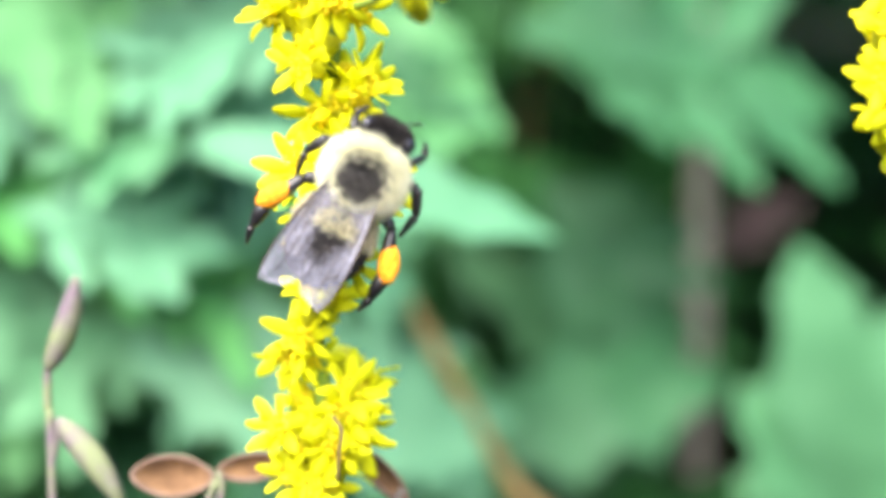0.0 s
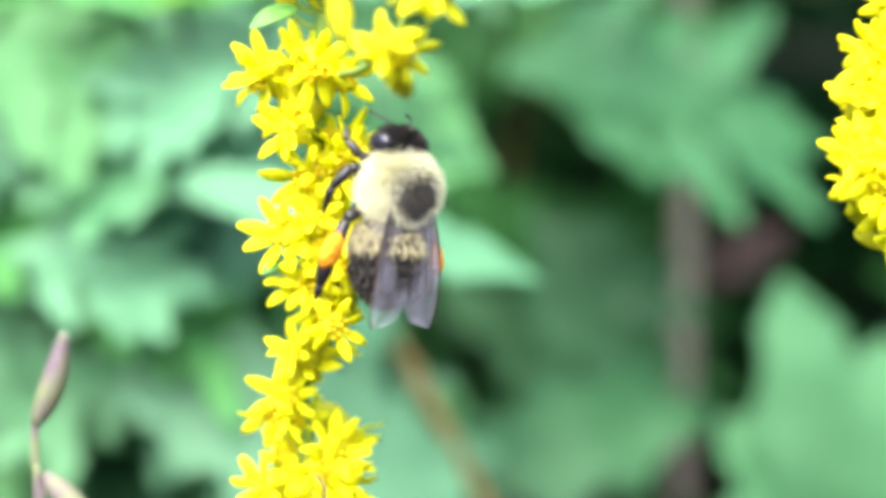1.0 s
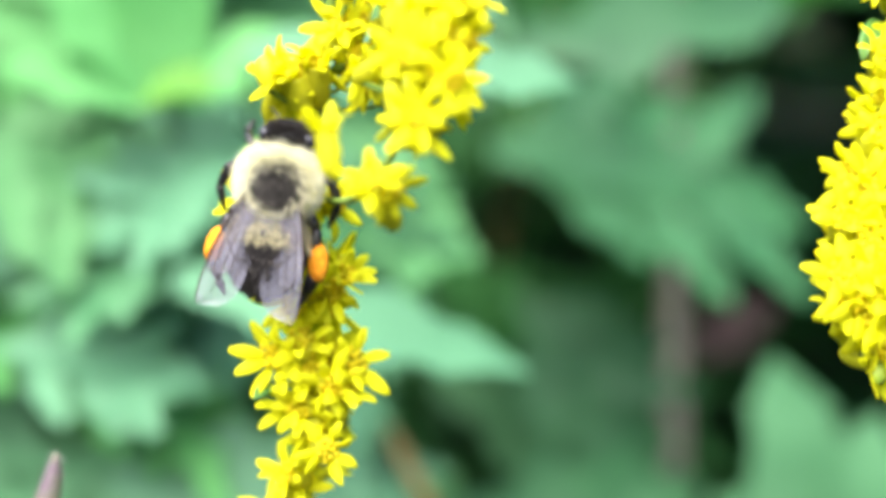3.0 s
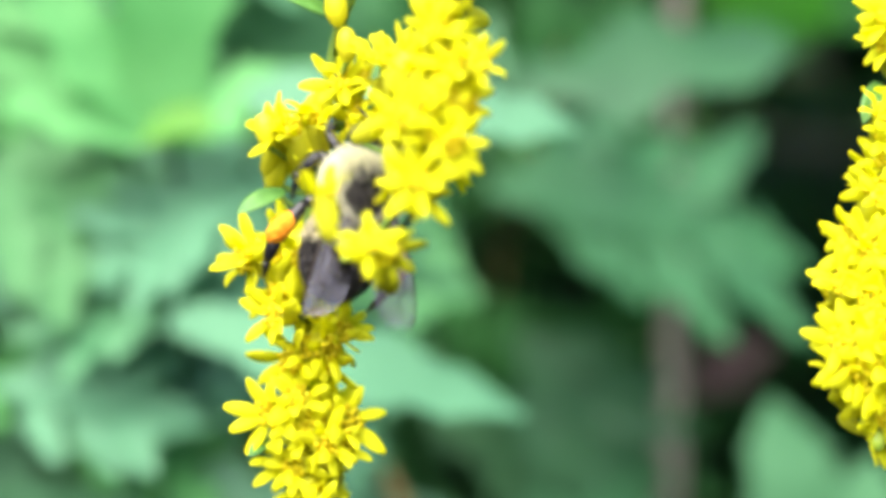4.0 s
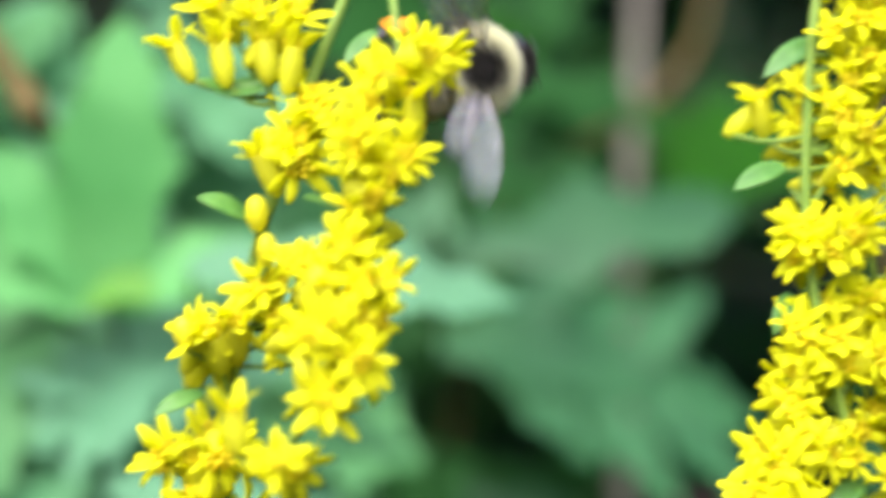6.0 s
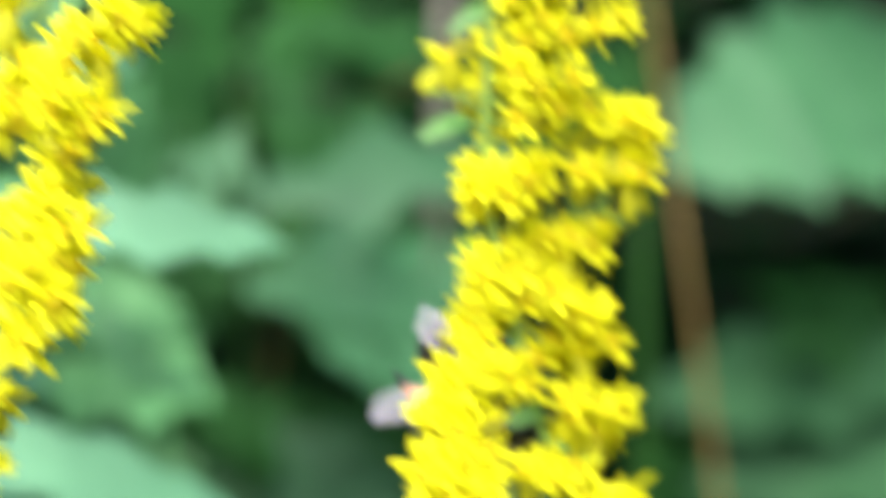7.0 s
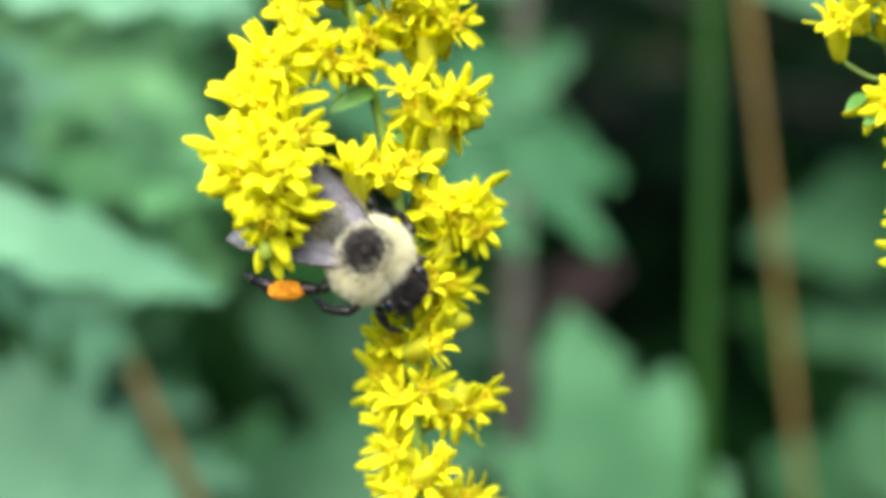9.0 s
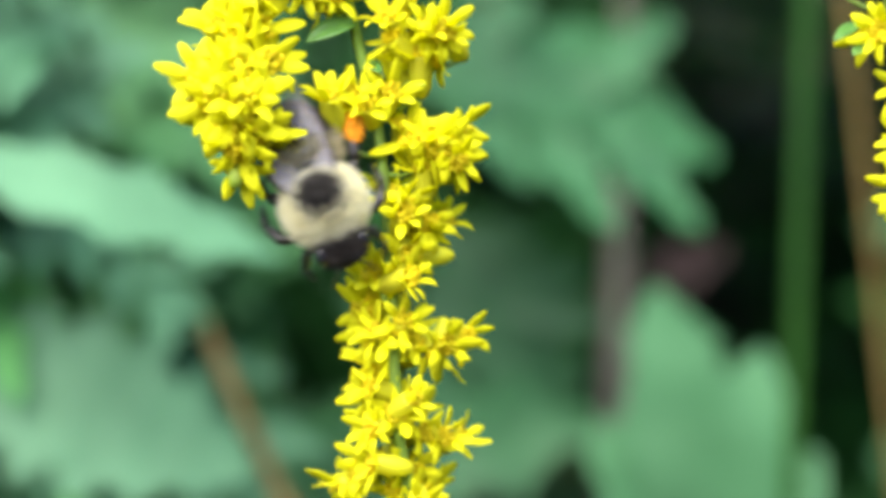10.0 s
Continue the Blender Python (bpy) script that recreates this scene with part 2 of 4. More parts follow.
def flower_head(plant, base, row, rnd, scale=1.0):
    """An open head: cup, disc and rays. row: right, ahead, up, the way it opens in the upright plane, its turn to the viewer."""
    x, y, z, angle, tilt = row
    axis = axis_of(angle, tilt)
    size = rnd.uniform(0.88, 1.06) * scale
    m = Matrix.Translation(mm(Vector((x, y, z)) - base)) @ frame_along(axis, (rnd.uniform(-1, 1), rnd.uniform(-1, 1), 0.3)) @ Matrix.Scale(size, 4)
    head = put("flower_head", rnd.choice(CUPS), plant, m)
    put("disc", rnd.choice(DISCS), head, Matrix.Rotation(rnd.uniform(0, 6), 4, "Z"))
    count = rnd.choice((6, 6, 7, 7, 8))
    lift = 14 + (90 - tilt) * 0.32
    for k in range(count):
        a = 360 / count * k + rnd.uniform(-13, 13)
        e = lift + rnd.uniform(-22, 20)
        r = pose(0, 0, 0, 0, 0, a) @ Matrix.Translation((0.75 * MM, 0, -0.1 * MM)) @ pose(0, 0, 0, rnd.uniform(-25, 25), -e, rnd.uniform(-10, 10))
        put("ray", rnd.choice(RAYS), head, r @ Matrix.Scale(rnd.uniform(0.85, 1.12), 4))
    return Vector((x, y, z)) - axis * 3.5 * size


def closed_bud(plant, base, row, meshes, scale):
    x, y, z, angle, tilt = row
    axis = axis_of(angle, tilt)
    put("bud", meshes[0], plant, Matrix.Translation(mm(Vector((x, y, z)) - base)) @ frame_along(axis, (1, 0.2, 0.1)) @ Matrix.Scale(scale, 4))
    return Vector((x, y, z)) - axis * 3.5 * scale


def blade_leaf(bm, a, b, normal, width, droop, n=10):
    """A narrow leaf with a sunken midrib from a to b (metres)."""
    d = b - a
    side = d.cross(normal).normalized()
    up = side.cross(d).normalized()
    rows = []
    for i in range(n + 1):
        s = i / n
        w = width * max(0.02, math.sin(math.pi * (0.08 + 0.92 * s)) ** 0.7) * (1 if i < n else 0.1)
        mid = a + d * s + up * (droop * 4 * s * (1 - s))
        rows.append([bm.verts.new(mid + side * (k * w / 2) + up * (abs(k) * w * 0.14)) for k in (-1, -0.5, 0, 0.5, 1)])
    low = [[bm.verts.new(v.co - up * width * 0.05) for v in r] for r in rows]
    for p, q, l, o in zip(rows, rows[1:], low, low[1:]):
        for k in range(4):
            bm.faces.new((p[k], p[k + 1], q[k + 1], q[k]))
            bm.faces.new((l[k], o[k], o[k + 1], l[k + 1]))
        bm.faces.new((p[0], q[0], o[0], l[0]))
        bm.faces.new((p[4], l[4], o[4], q[4]))


def goldenrod(label, stems, heads, buds, green, leaves, seed, threads=(), thick=0.9, near=1.1, far=0.9, full=0):
    """A wand of goldenrod. stems: (points in mm, radius at foot and tip)."""
    rnd = random.Random(seed)
    base = Vector(stems[0][0][0])
    plant = root("goldenrod", base, label, "wildflower", "goldenrod wands")
    paths = []
    for i, (points, r0, r1) in enumerate(stems):
        path = smooth_path([Vector(p) for p in points], 6)
        paths.append(path)
        bm = bmesh.new()
        tube(bm, [mm(p - base) for p in path], [(r0 + (r1 - r0) * k / (len(path) - 1)) * MM for k in range(len(path))], 8)
        part("branch" if i else "stem", bm, STALK, plant)
    spots = [p for path in paths for p in path]
    more = []
    for x, y, z, angle, tilt in heads:
        if rnd.random() < thick:
            more.append((x + rnd.uniform(-1.4, 1.4), y + rnd.uniform(0.8, 3.0), z + rnd.uniform(-1.7, 1.7), angle + rnd.uniform(-70, 70), tilt * rnd.uniform(0.3, 1.0)))
    low = [p for p in paths[0] if -46 < p.z < -17]
    for i in range(full):
        p = low[i * len(low) // full]
        way = rnd.choice((rnd.uniform(-50, 60), rnd.uniform(120, 230)))
        more.append((p.x + 1.9 * math.cos(radians(way)), p.y - rnd.uniform(0.5, 2.5), p.z + rnd.uniform(-1, 1), way, rnd.uniform(25, 65)))
    feet = [flower_head(plant, base, row, rnd, near if row[1] < (129 if near > 1 else 124) else far) for row in heads + more]
    feet += [closed_bud(plant, base, row, BUDS, rnd.uniform(0.72, 0.8)) for row in buds]
    feet += [closed_bud(plant, base, row, GREEN_BUDS, 0.55) for row in green]
    for f in feet:
        g = min(spots, key=lambda p: (p - f).length + (3 if p.z > f.z - 0.8 else 0))
        mid = f.lerp(g, 0.5) + Vector((0, 0, -0.5))
        path = smooth_path([f + (f - mid) * 0.1, mid, g], 4)
        bm = bmesh.new()
        tube(bm, [mm(p - base) for p in path], [0.22 * MM] * len(path), 6)
        part("flower_stalk", bm, STALK, plant)
    for points in threads:
        bm = bmesh.new()
        path = smooth_path([Vector(p) for p in points], 5)
        tube(bm, [mm(p - base) for p in path], [0.16 * MM] * len(path), 6)
        part("dry_thread", bm, TWIG, plant, "thin dry orange-brown thread")
    for a, b, w, droop in leaves:
        bm = bmesh.new()
        blade_leaf(bm, mm(Vector(a) - base), mm(Vector(b) - base), Vector((0.1, -0.75, 0.6)), w * MM, droop * MM)
        part("leaf", bm, SMALL_LEAF, plant, "small smooth green leaf")
    return plant


LEFT_TAIL = [
    (-14.8, 138, -29.1, 195, 70), (-14.4, 140, -28.6, 60, 50), (-16.1, 138, -30.5, 230, 55), (-14.1, 140, -31, 20, 45), (-11.1, 138, -33.4, 65, 60),
    (-11.9, 137, -35.3, 0, 70), (-10, 140, -34.3, 10, 40), (-16.9, 137, -36.3, 150, 62), (-15.6, 138, -37.9, 205, 60), (-14, 140, -38.1, 90, 50),
    (-10.7, 138, -36.1, 20, 55), (-10.3, 138, -37.8, -30, 60), (-12.1, 137, -38, 250, 70), (-16.1, 138, -40.5, 185, 60), (-14.2, 137, -41.3, 90, 60),
    (-13.2, 140, -41.6, 10, 50), (-14.9, 141, -35.1, 100, 45), (-14.9, 138, -43.5, 180, 60), (-13.5, 138, -44.4, 20, 60), (-13.8, 138, -45.9, 200, 55),
    (-12.7, 138, -46.9, 0, 55), (-14.8, 138, -48.8, 160, 55), (-13.8, 138, -50.3, 30, 60),
]
LEFT_LOW = [
    (-14.5, 133, -15.1, 170, 66), (-11.8, 133, -16.2, 95, 60), (-9.8, 135, -15.5, 70, 50), (-8.1, 133, -15.5, 25, 58), (-9.9, 132, -17.3, -15, 62),
    (-10.9, 135, -17.9, 200, 55), (-12.4, 133, -19.2, 192, 66), (-10.9, 136, -21.1, 10, 45), (-10.2, 131, -22.4, -10, 76), (-11.6, 135, -21.6, 200, 45),
    (-13.9, 135, -24.9, 140, 50), (-13.2, 137, -25.8, 60, 40),
]
LEFT_BEND = [
    (-15.9, 133.5, -1.9, 125, 45), (-14.2, 134, -2.7, 100, 25), (-11.5, 130, -2.1, -65, 62), (-9.6, 133.5, -2.7, -30, 50), (-13, 135, -1.3, 95, 40),
    (-13.9, 131, -6.9, 160, 66), (-10.3, 135, -7.5, 90, 30), (-8.7, 134, -8.3, 30, 35), (-11.4, 133.5, -9.9, 60, 60), (-12.8, 133.5, -10.7, 205, 52),
    (-9.6, 133, -9.6, -10, 52), (-10.3, 135, -11.3, 250, 50), (-12.2, 133, -13.8, 95, 50), (-10.1, 136, -14.2, 40, 45), (-13.4, 131, 7.6, 150, 35),
    (-13.4, 133, 6.9, 60, 30), (-16.5, 134, -2.7, 200, 50),
]
LEFT_FRONT = [
    (-5.6, 113, -1.2, 90, 58), (-4.3, 114, -1.8, -40, 45), (-2.2, 113, 3.2, 150, 60), (-2.1, 114, 2.5, -30, 55), (-1.8, 115, 3.7, 20, 45),
    (-8.6, 113, 2.3, 95, 8), (-3.2, 113, 7.5, 140, 62), (-2, 115, 7.8, 80, 50), (-1, 114, 6.3, 70, 60), (0.1, 113, 5.6, -15, 55),
    (-0.3, 116, 5.9, 250, 45), (-0.2, 115, 9.2, 5, 50), (1.2, 115, 8.6, -10, 40), (-1.3, 117, 9.2, 110, 50), (0.3, 115, 11.3, 100, 62),
    (2, 115, 11.3, 25, 52), (0.8, 116, 11.3, -30, 50), (-1.1, 116, 13.8, 110, 55), (-0.1, 117, 14.1, 10, 45), (-5.3, 128, 13.1, 95, 35),
    (-2.5, 118, 11.1, 92, 15),
]
LEFT_TOP = [
    (2.9, 116, 20.3, 20, 55), (2.2, 116, 19.1, 200, 55), (1.9, 118, 20.4, 90, 50), (-0, 116, 22.1, 100, 55), (-0.2, 116, 20.8, 175, 42),
    (0.6, 116, 17.2, -30, 52), (-0.4, 118, 16.9, 110, 52), (0.2, 118, 24.3, 60, 50), (2.4, 118, 26.7, 80, 50), (3.6, 117, 24.8, 92, 12),
    (4.5, 116, 27.6, 0, 45), (0.9, 116, 26.1, 150, 42), (3.8, 120, 28.9, 60, 45), (5.4, 118, 27.4, -40, 45), (-5.7, 130, 23.3, 100, 55),
    (-5.5, 129, 21, -40, 62), (-6.4, 131, 22.5, 160, 45), (-5.1, 131, 23.1, 30, 45), (-8.6, 130, 22, 115, 8), (-4, 131, 25.5, 60, 40),
    (-4.9, 132, 26.9, 100, 40),
]
CUPS_TOP = [
    (-15.8, 131, 30.9, 118, 2), (-12.1, 131, 31.1, 100, 2), (-8.4, 131, 31.2, 95, 2), (-6, 131, 30.8, 80, 4), (-9.1, 131, 33.4, 100, 30),
    (-6.1, 131, 33.6, 60, 30), (-12.4, 131, 34.4, 120, 30),
]
LEFT_BUDS = [
    (-8.9, 130, 18.6, 95, 5), (-8, 130, 15.6, 92, 5), (-14.6, 130, 8.9, 100, 5),
]
LEFT_CROTCH = [
    (-8.6, 131.5, 11.4, 100, 60), (-10.5, 132, 8.5, 90, 32), (-12.4, 131.5, 7.6, 105, 35), (-11, 133, 8.3, 250, 40), (-6.8, 132, 9.3, 60, 50),
    (-7.2, 132, 8.4, 200, 50), (-3.9, 118, 7.3, 80, 64), (-6.6, 131, 7.7, -60, 50), (-4.3, 122, 12.3, 95, 40),
]
RIGHT_LEFT_SPRAY = [
    (29.9, 124.5, -10.4, 170, 74), (29.7, 124.7, -8.8, 100, 55), (31.3, 123.9, -10.8, 250, 66), (33.4, 123.9, -10.3, 50, 62), (32.9, 123.9, -11.7, -10, 68),
    (34, 124.5, -12.2, -25, 60), (32.2, 124.5, -12.8, 240, 60), (32.8, 124.5, -14, -45, 55), (32.8, 125, -8, 20, 55), (34.5, 126.3, -7.7, 15, 45),
    (32.1, 126.3, -6, 90, 62), (30.4, 127.2, -4.6, 110, 55), (33.3, 128.1, -4.8, 30, 50),
]
RIGHT_RIGHT_SPRAY = [
    (43.3, 132, -5.1, 130, 35), (46.2, 132, -4.4, 80, 45), (47.4, 132, -4.4, 0, 50), (45.4, 133, -6.4, 90, 15), (47, 132, -4.9, -45, 45),
    (38.6, 130, -10, 100, 25), (40.1, 132, -9.9, 130, 45), (41.4, 131, -10.5, 100, 55), (43.2, 132, -9.5, 60, 48), (44.9, 132, -13.2, 110, 42),
    (46.3, 132, -12.9, 85, 45), (48, 132, -13.7, 0, 50), (46.6, 132, -13.8, -30, 45), (45.7, 133, -15.4, 95, 12), (48.6, 132, -14.8, -50, 45),
]
RIGHT_LOW = [
    (44.5, 131, -19.1, 60, 52), (46, 134, -19.6, 0, 50), (45.2, 134, -20.4, -60, 45), (43.5, 133, -17.6, 110, 40), (41.6, 134, -24, 120, 50),
    (44, 132, -23.9, 200, 55), (42, 134, -26.4, 185, 52), (40.7, 135, -27.2, 180, 45), (41.6, 134, -29.1, 190, 52), (43.3, 132, -28.7, 80, 60),
    (45.1, 134, -29.4, 60, 45), (47.7, 134, -29.5, 10, 55), (46.8, 134, -30.1, -45, 45), (42, 134, -31.9, 165, 55), (41.7, 134, -33.7, 180, 45),
    (41.7, 134, -35.5, 190, 52), (44.2, 132, -34.9, 100, 65), (46, 134, -36.7, 30, 52), (47.7, 134, -36.8, 0, 50), (41.2, 134, -38.9, 170, 60),
    (40.7, 134, -40.5, 205, 60), (45.1, 134, -39.7, 0, 55), (43.9, 134, -41.3, 200, 60), (46, 134, -41.7, 20, 52), (44.5, 134, -44.3, 60, 60),
    (43.1, 134, -44.2, 190, 55), (45.9, 134, -45.5, 0, 50), (43.7, 134, -47.1, 120, 55),
]
RIGHT_CROWN = [
    (34.5, 130, 7.1, 150, 55), (34.3, 130, 8.7, 95, 50), (35.5, 130, 7.1, 80, 64), (34.5, 130, 4.9, 165, 62), (33.7, 129.9, 2.9, 185, 58),
    (33.9, 129.2, 2, 70, 66), (31.6, 128, -1.8, 155, 58), (32.6, 127.7, -1.6, 70, 66), (35.1, 129, -0.3, 50, 60), (36.7, 129.3, -1.6, -10, 55),
    (32.5, 127.2, -2.8, 205, 55), (38.9, 130.5, -1.8, 0, 45), (36.7, 131.5, 10.4, 90, 55), (38, 131.2, 8.2, 40, 62),
]
RIGHT_SPRAY = [
    (39.7, 132, 10.6, 100, 25), (40.8, 132, 11, 80, 35), (43, 132, 11.2, 10, 45), (44.9, 132, 10.5, -15, 52), (42.6, 133, 9.4, 95, 12),
    (40.9, 130, 6.2, 40, 45), (43.1, 132, 3.8, 120, 45), (44.3, 132, 4.5, 90, 40), (44.8, 132, 2.9, 0, 48), (46.7, 132, 1.6, 0, 45),
    (44.2, 133, 0.6, 95, 12), (42.9, 132, -3.5, 115, 42),
]
RIGHT_TOP = [
    (34.5, 130, 14.3, 170, 48), (34.5, 130, 16.2, 110, 55), (36.6, 130, 16.6, 80, 55), (35, 130, 15, 250, 55), (39.5, 130, 17.1, 40, 45),
    (44.1, 132, 16.9, 90, 35), (45.1, 132, 17.2, -10, 45), (48.1, 132, 17.2, 20, 45), (49.5, 132, 17, -20, 45), (48.6, 133, 15.8, 95, 12),
    (36.9, 129, 14.8, 20, 60), (38.8, 129, 16, -30, 55),
]
RIGHT_MID = [
    (38.5, 131, 5.6, 60, 55), (41.9, 132, 5.1, 20, 50), (37.6, 130, 7.9, 100, 52), (42.5, 133, 7.9, 20, 45), (39.7, 131, 0.3, -20, 55),
    (41.5, 133, 1.8, 60, 45),
]
RIGHT_PEAK = [
    (32.5, 135, 27.7, 100, 15), (35.8, 135, 26, 150, 50), (36.5, 135, 28.1, 90, 55), (36.2, 134, 25.1, 60, 60), (38.9, 130, 28.4, 90, 55),
    (37.9, 129, 25.1, 30, 62), (40.5, 130, 30.4, 90, 50), (42.5, 130, 28.8, 20, 55), (45, 130, 29.7, 30, 48), (47.4, 130, 30.5, 15, 45),
    (39.8, 129, 24.1, -20, 60), (43, 130, 25.1, 40, 55), (44.7, 132, 22.8, 0, 50), (48.2, 132, 21.5, 95, 40), (49.7, 132, 20.5, 0, 48),
    (49.6, 132, 21.7, 60, 45), (48.1, 133, 21.7, 130, 40), (37.4, 135, 22.9, 190, 50), (37.9, 129, 21.5, 60, 60), (41.8, 130, 22.4, -30, 50),
    (39.8, 130, 33.5, 80, 55), (42.4, 130, 33.2, 40, 50), (37.4, 130, 32.4, 130, 50), (44.9, 130, 34.4, 30, 50), (39.1, 130, 36.5, 100, 50),
    (42.2, 130, 37.1, 60, 50),
]
THIRD_SIDE = [
    (78.7, 132, 7.2, 170, 30), (79.2, 128, 5.4, 90, 60), (77.3, 131, 1.8, 170, 40), (81.0, 131, 2.3, 90, 60), (79.1, 131, 12.8, 100, 10),
    (80.5, 129, -4.7, 190, 50), (82.4, 132, 12.9, 60, 40), (82.3, 130, -8.7, 180, 40), (82.7, 129, -12.5, 170, 40), (82.7, 130, -16.1, 190, 50),
    (84.2, 131, 6.6, 20, 40), (83.7, 129, -0.7, 10, 40), (80.7, 130, 16.5, 90, 40), (83.7, 130, 18.9, 40, 40), (79.6, 132, 20.2, 150, 30),
]
LEFT_LEAVES = [
    ((-9.5, 132, 16.9), (-13.6, 130, 18.5), 2, 0.3),
    ((-7.3, 132, 28.5), (-13.6, 130, 28.0), 2.1, -1.3),
    ((-2.4, 131, 17.8), (-5.1, 129, 18.5), 1.2, 0.2),
    ((0.6, 126, 31.2), (-1.7, 124, 28.3), 1.4, 0.2),
    ((-13.2, 133, 2.9), (-16.8, 131, 1.1), 1.7, 0.3),
    ((-14.7, 134, -17.3), (-16.1, 132, -18.3), 1.2, 0.2),
    ((-4.1, 126, 12.7), (-5.8, 124, 11.0), 1.1, 0.2),
]
RIGHT_LEAVES = [
    ((33.7, 131, 21.6), (29.2, 129, 19.4), 2, 0.3),
    ((36.9, 133, 32.3), (32.0, 131, 28.8), 2.1, 0.4),
    ((34.3, 132, 11.3), (32.6, 130, 7.9), 1.6, 0.2),
    ((40.3, 132, -3.9), (36.7, 130, -5.7), 1.9, 0.3),
    ((43.5, 134, -9.0), (45.9, 132, -8.8), 1, 0.2),
    ((41.1, 133, -7.0), (42.5, 131, -8.0), 1.2, 0.2),
]
THIRD_LEAVES = [
    ((77.6, 131, 10.9), (73.0, 129, 8.8), 1.8, 0.3),
    ((79.8, 131, -5.5), (78.5, 129, -6.5), 1.1, 0.2),
    ((79.3, 132, -3.9), (77.2, 130, -5.3), 1.1, 0.2),
]

goldenrod("slender goldenrod wand crowded with small bright yellow flower heads", [
    ([(-12, 160, -390), (-13, 146, -90), (-14, 142, -45), (-13.5, 141, -34), (-14, 139, -27), (-12.5, 137, -18), (-12, 136, -9), (-11.5, 136, 0), (-10.5, 136, 8), (-8.5, 134, 17), (-6, 133, 25), (-3, 133, 33), (0, 133, 41)], 0.9, 0.45),
    ([(-11.5, 137, -2), (-9.5, 130, -2.5), (-6.5, 121, -2), (-3.5, 118, 2), (-1.5, 118, 7), (0.5, 119, 13), (2, 119, 20), (2.5, 120, 27), (2, 122, 33)], 0.3, 0.28),
    ([(-10.5, 136, 5), (-12, 136.5, 6), (-13.5, 137, 7)], 0.4, 0.3),
    ([(-7, 133, 22), (-8, 133, 27), (-9, 133, 29)], 0.4, 0.3)],
    LEFT_TAIL + LEFT_LOW + LEFT_CROTCH + LEFT_BEND + LEFT_FRONT + LEFT_TOP + CUPS_TOP,
    LEFT_BUDS, [],
    LEFT_LEAVES, 11, [[(-12.1, 134, -34.9), (-11.4, 133.3, -35.9), (-11.6, 133.3, -37.7), (-11.8, 134, -40.2)]], 0.45, 0.92, 1.05)
TWIGS = [
    ([(38.2, 135, 0), (42, 135, 0.6), (44.5, 135, 1.2)], 0.2, 0.16),
    ([(36.5, 134, 7), (41, 135, 8.2), (43.5, 134, 9)], 0.2, 0.16),
    ([(39.5, 135, -9), (43, 135, -8), (46, 135, -6.5)], 0.2, 0.16),
    ([(41.5, 135, -15.5), (43, 135, -15.5), (44.5, 134, -15)], 0.2, 0.16),
    ([(35.5, 134, 12), (41, 134, 12.6), (46, 133, 13.6)], 0.2, 0.16)]
goldenrod("arching goldenrod wand with dense drooping sprays of yellow flower heads", [
    ([(47, 150, -390), (46, 140, -90), (45, 134, -45), (44, 133, -36), (43.6, 133, -28), (43, 133, -20), (42, 133, -12), (40.5, 133, -6), (38.5, 132, 2), (36.5, 131, 9), (35.5, 131, 16), (35.5, 131, 24), (36, 131, 32), (37, 131, 40)], 0.5, 0.4),
    ([(36, 132, 12), (34.8, 133, 9), (34, 132, 3), (33.5, 130, -3), (33, 128, -9), (32.5, 127, -14)], 0.35, 0.28)] + TWIGS,
    RIGHT_LEFT_SPRAY + RIGHT_RIGHT_SPRAY + RIGHT_LOW + RIGHT_CROWN + RIGHT_SPRAY + RIGHT_TOP + RIGHT_MID + RIGHT_PEAK,
    [], [(32.4, 125, -17.2, 268, 25), (31.6, 126, -15.6, 250, 20)],
    RIGHT_LEAVES, 12, full=11)
goldenrod("goldenrod wand with yellow flower heads down one side", [
    ([(86, 150, -390), (84.5, 138, -60), (83.5, 133, -20), (82.5, 133, -8), (81.5, 133, 2), (80.8, 133, 10), (81.5, 133, 22)], 0.9, 0.5)],
    THIRD_SIDE, [], [],
    THIRD_LEAVES, 13)


# ---- herbs behind ----
def lobed_leaf(bm, a, b, normal, width, lobes, depth, droop, rnd, n=54):
    """A pinnately lobed, toothed leaf from a to b (metres); depth 0 is entire, 1 is cut to the midrib."""
    d = b - a
    length = d.length
    side = d.cross(normal).normalized()
    up = side.cross(d).normalized()
    fwd = d / length
    ridge, edges = [], ([], [])
    phase = rnd.uniform(0, 0.15)
    for i in range(n + 1):
        s = i / n
        env = math.sin(math.pi * min(1.0, 0.04 + 0.96 * s) ** 0.85) ** 0.8 if s < 1 else 0.0
        mid = a + d * s + up * (droop * 4 * s * (1 - s))
        ridge.append(bm.verts.new(mid))
        for k, sign in ((0, -1), (1, 1)):
            u = (s * lobes + phase + 0.18 * k) % 1.0
            saw = (1 - (u - 0.3) / 0.7) ** 1.1 if u > 0.3 else (u / 0.3) ** 1.4
            tooth = 0.06 * ((s * lobes * 4.3) % 1.0)
            w = width / 2 * env * ((1 - depth) + depth * saw + tooth) * (1 + 0.08 * math.sin(i * 1.7 + k))
            edges[k].append(bm.verts.new(mid + side * (sign * w) + fwd * (w * 0.75 * depth) + up * (w * 0.16 + 0.05 / lobes * width * env * math.cos(2 * math.pi * u) + 0.012 * width * math.sin(i * 0.25 + k * 2))))
    for i in range(n):
        bm.faces.new((ridge[i], ridge[i + 1], edges[0][i + 1], edges[0][i]))
        bm.faces.new((ridge[i + 1], ridge[i], edges[1][i], edges[1][i + 1]))


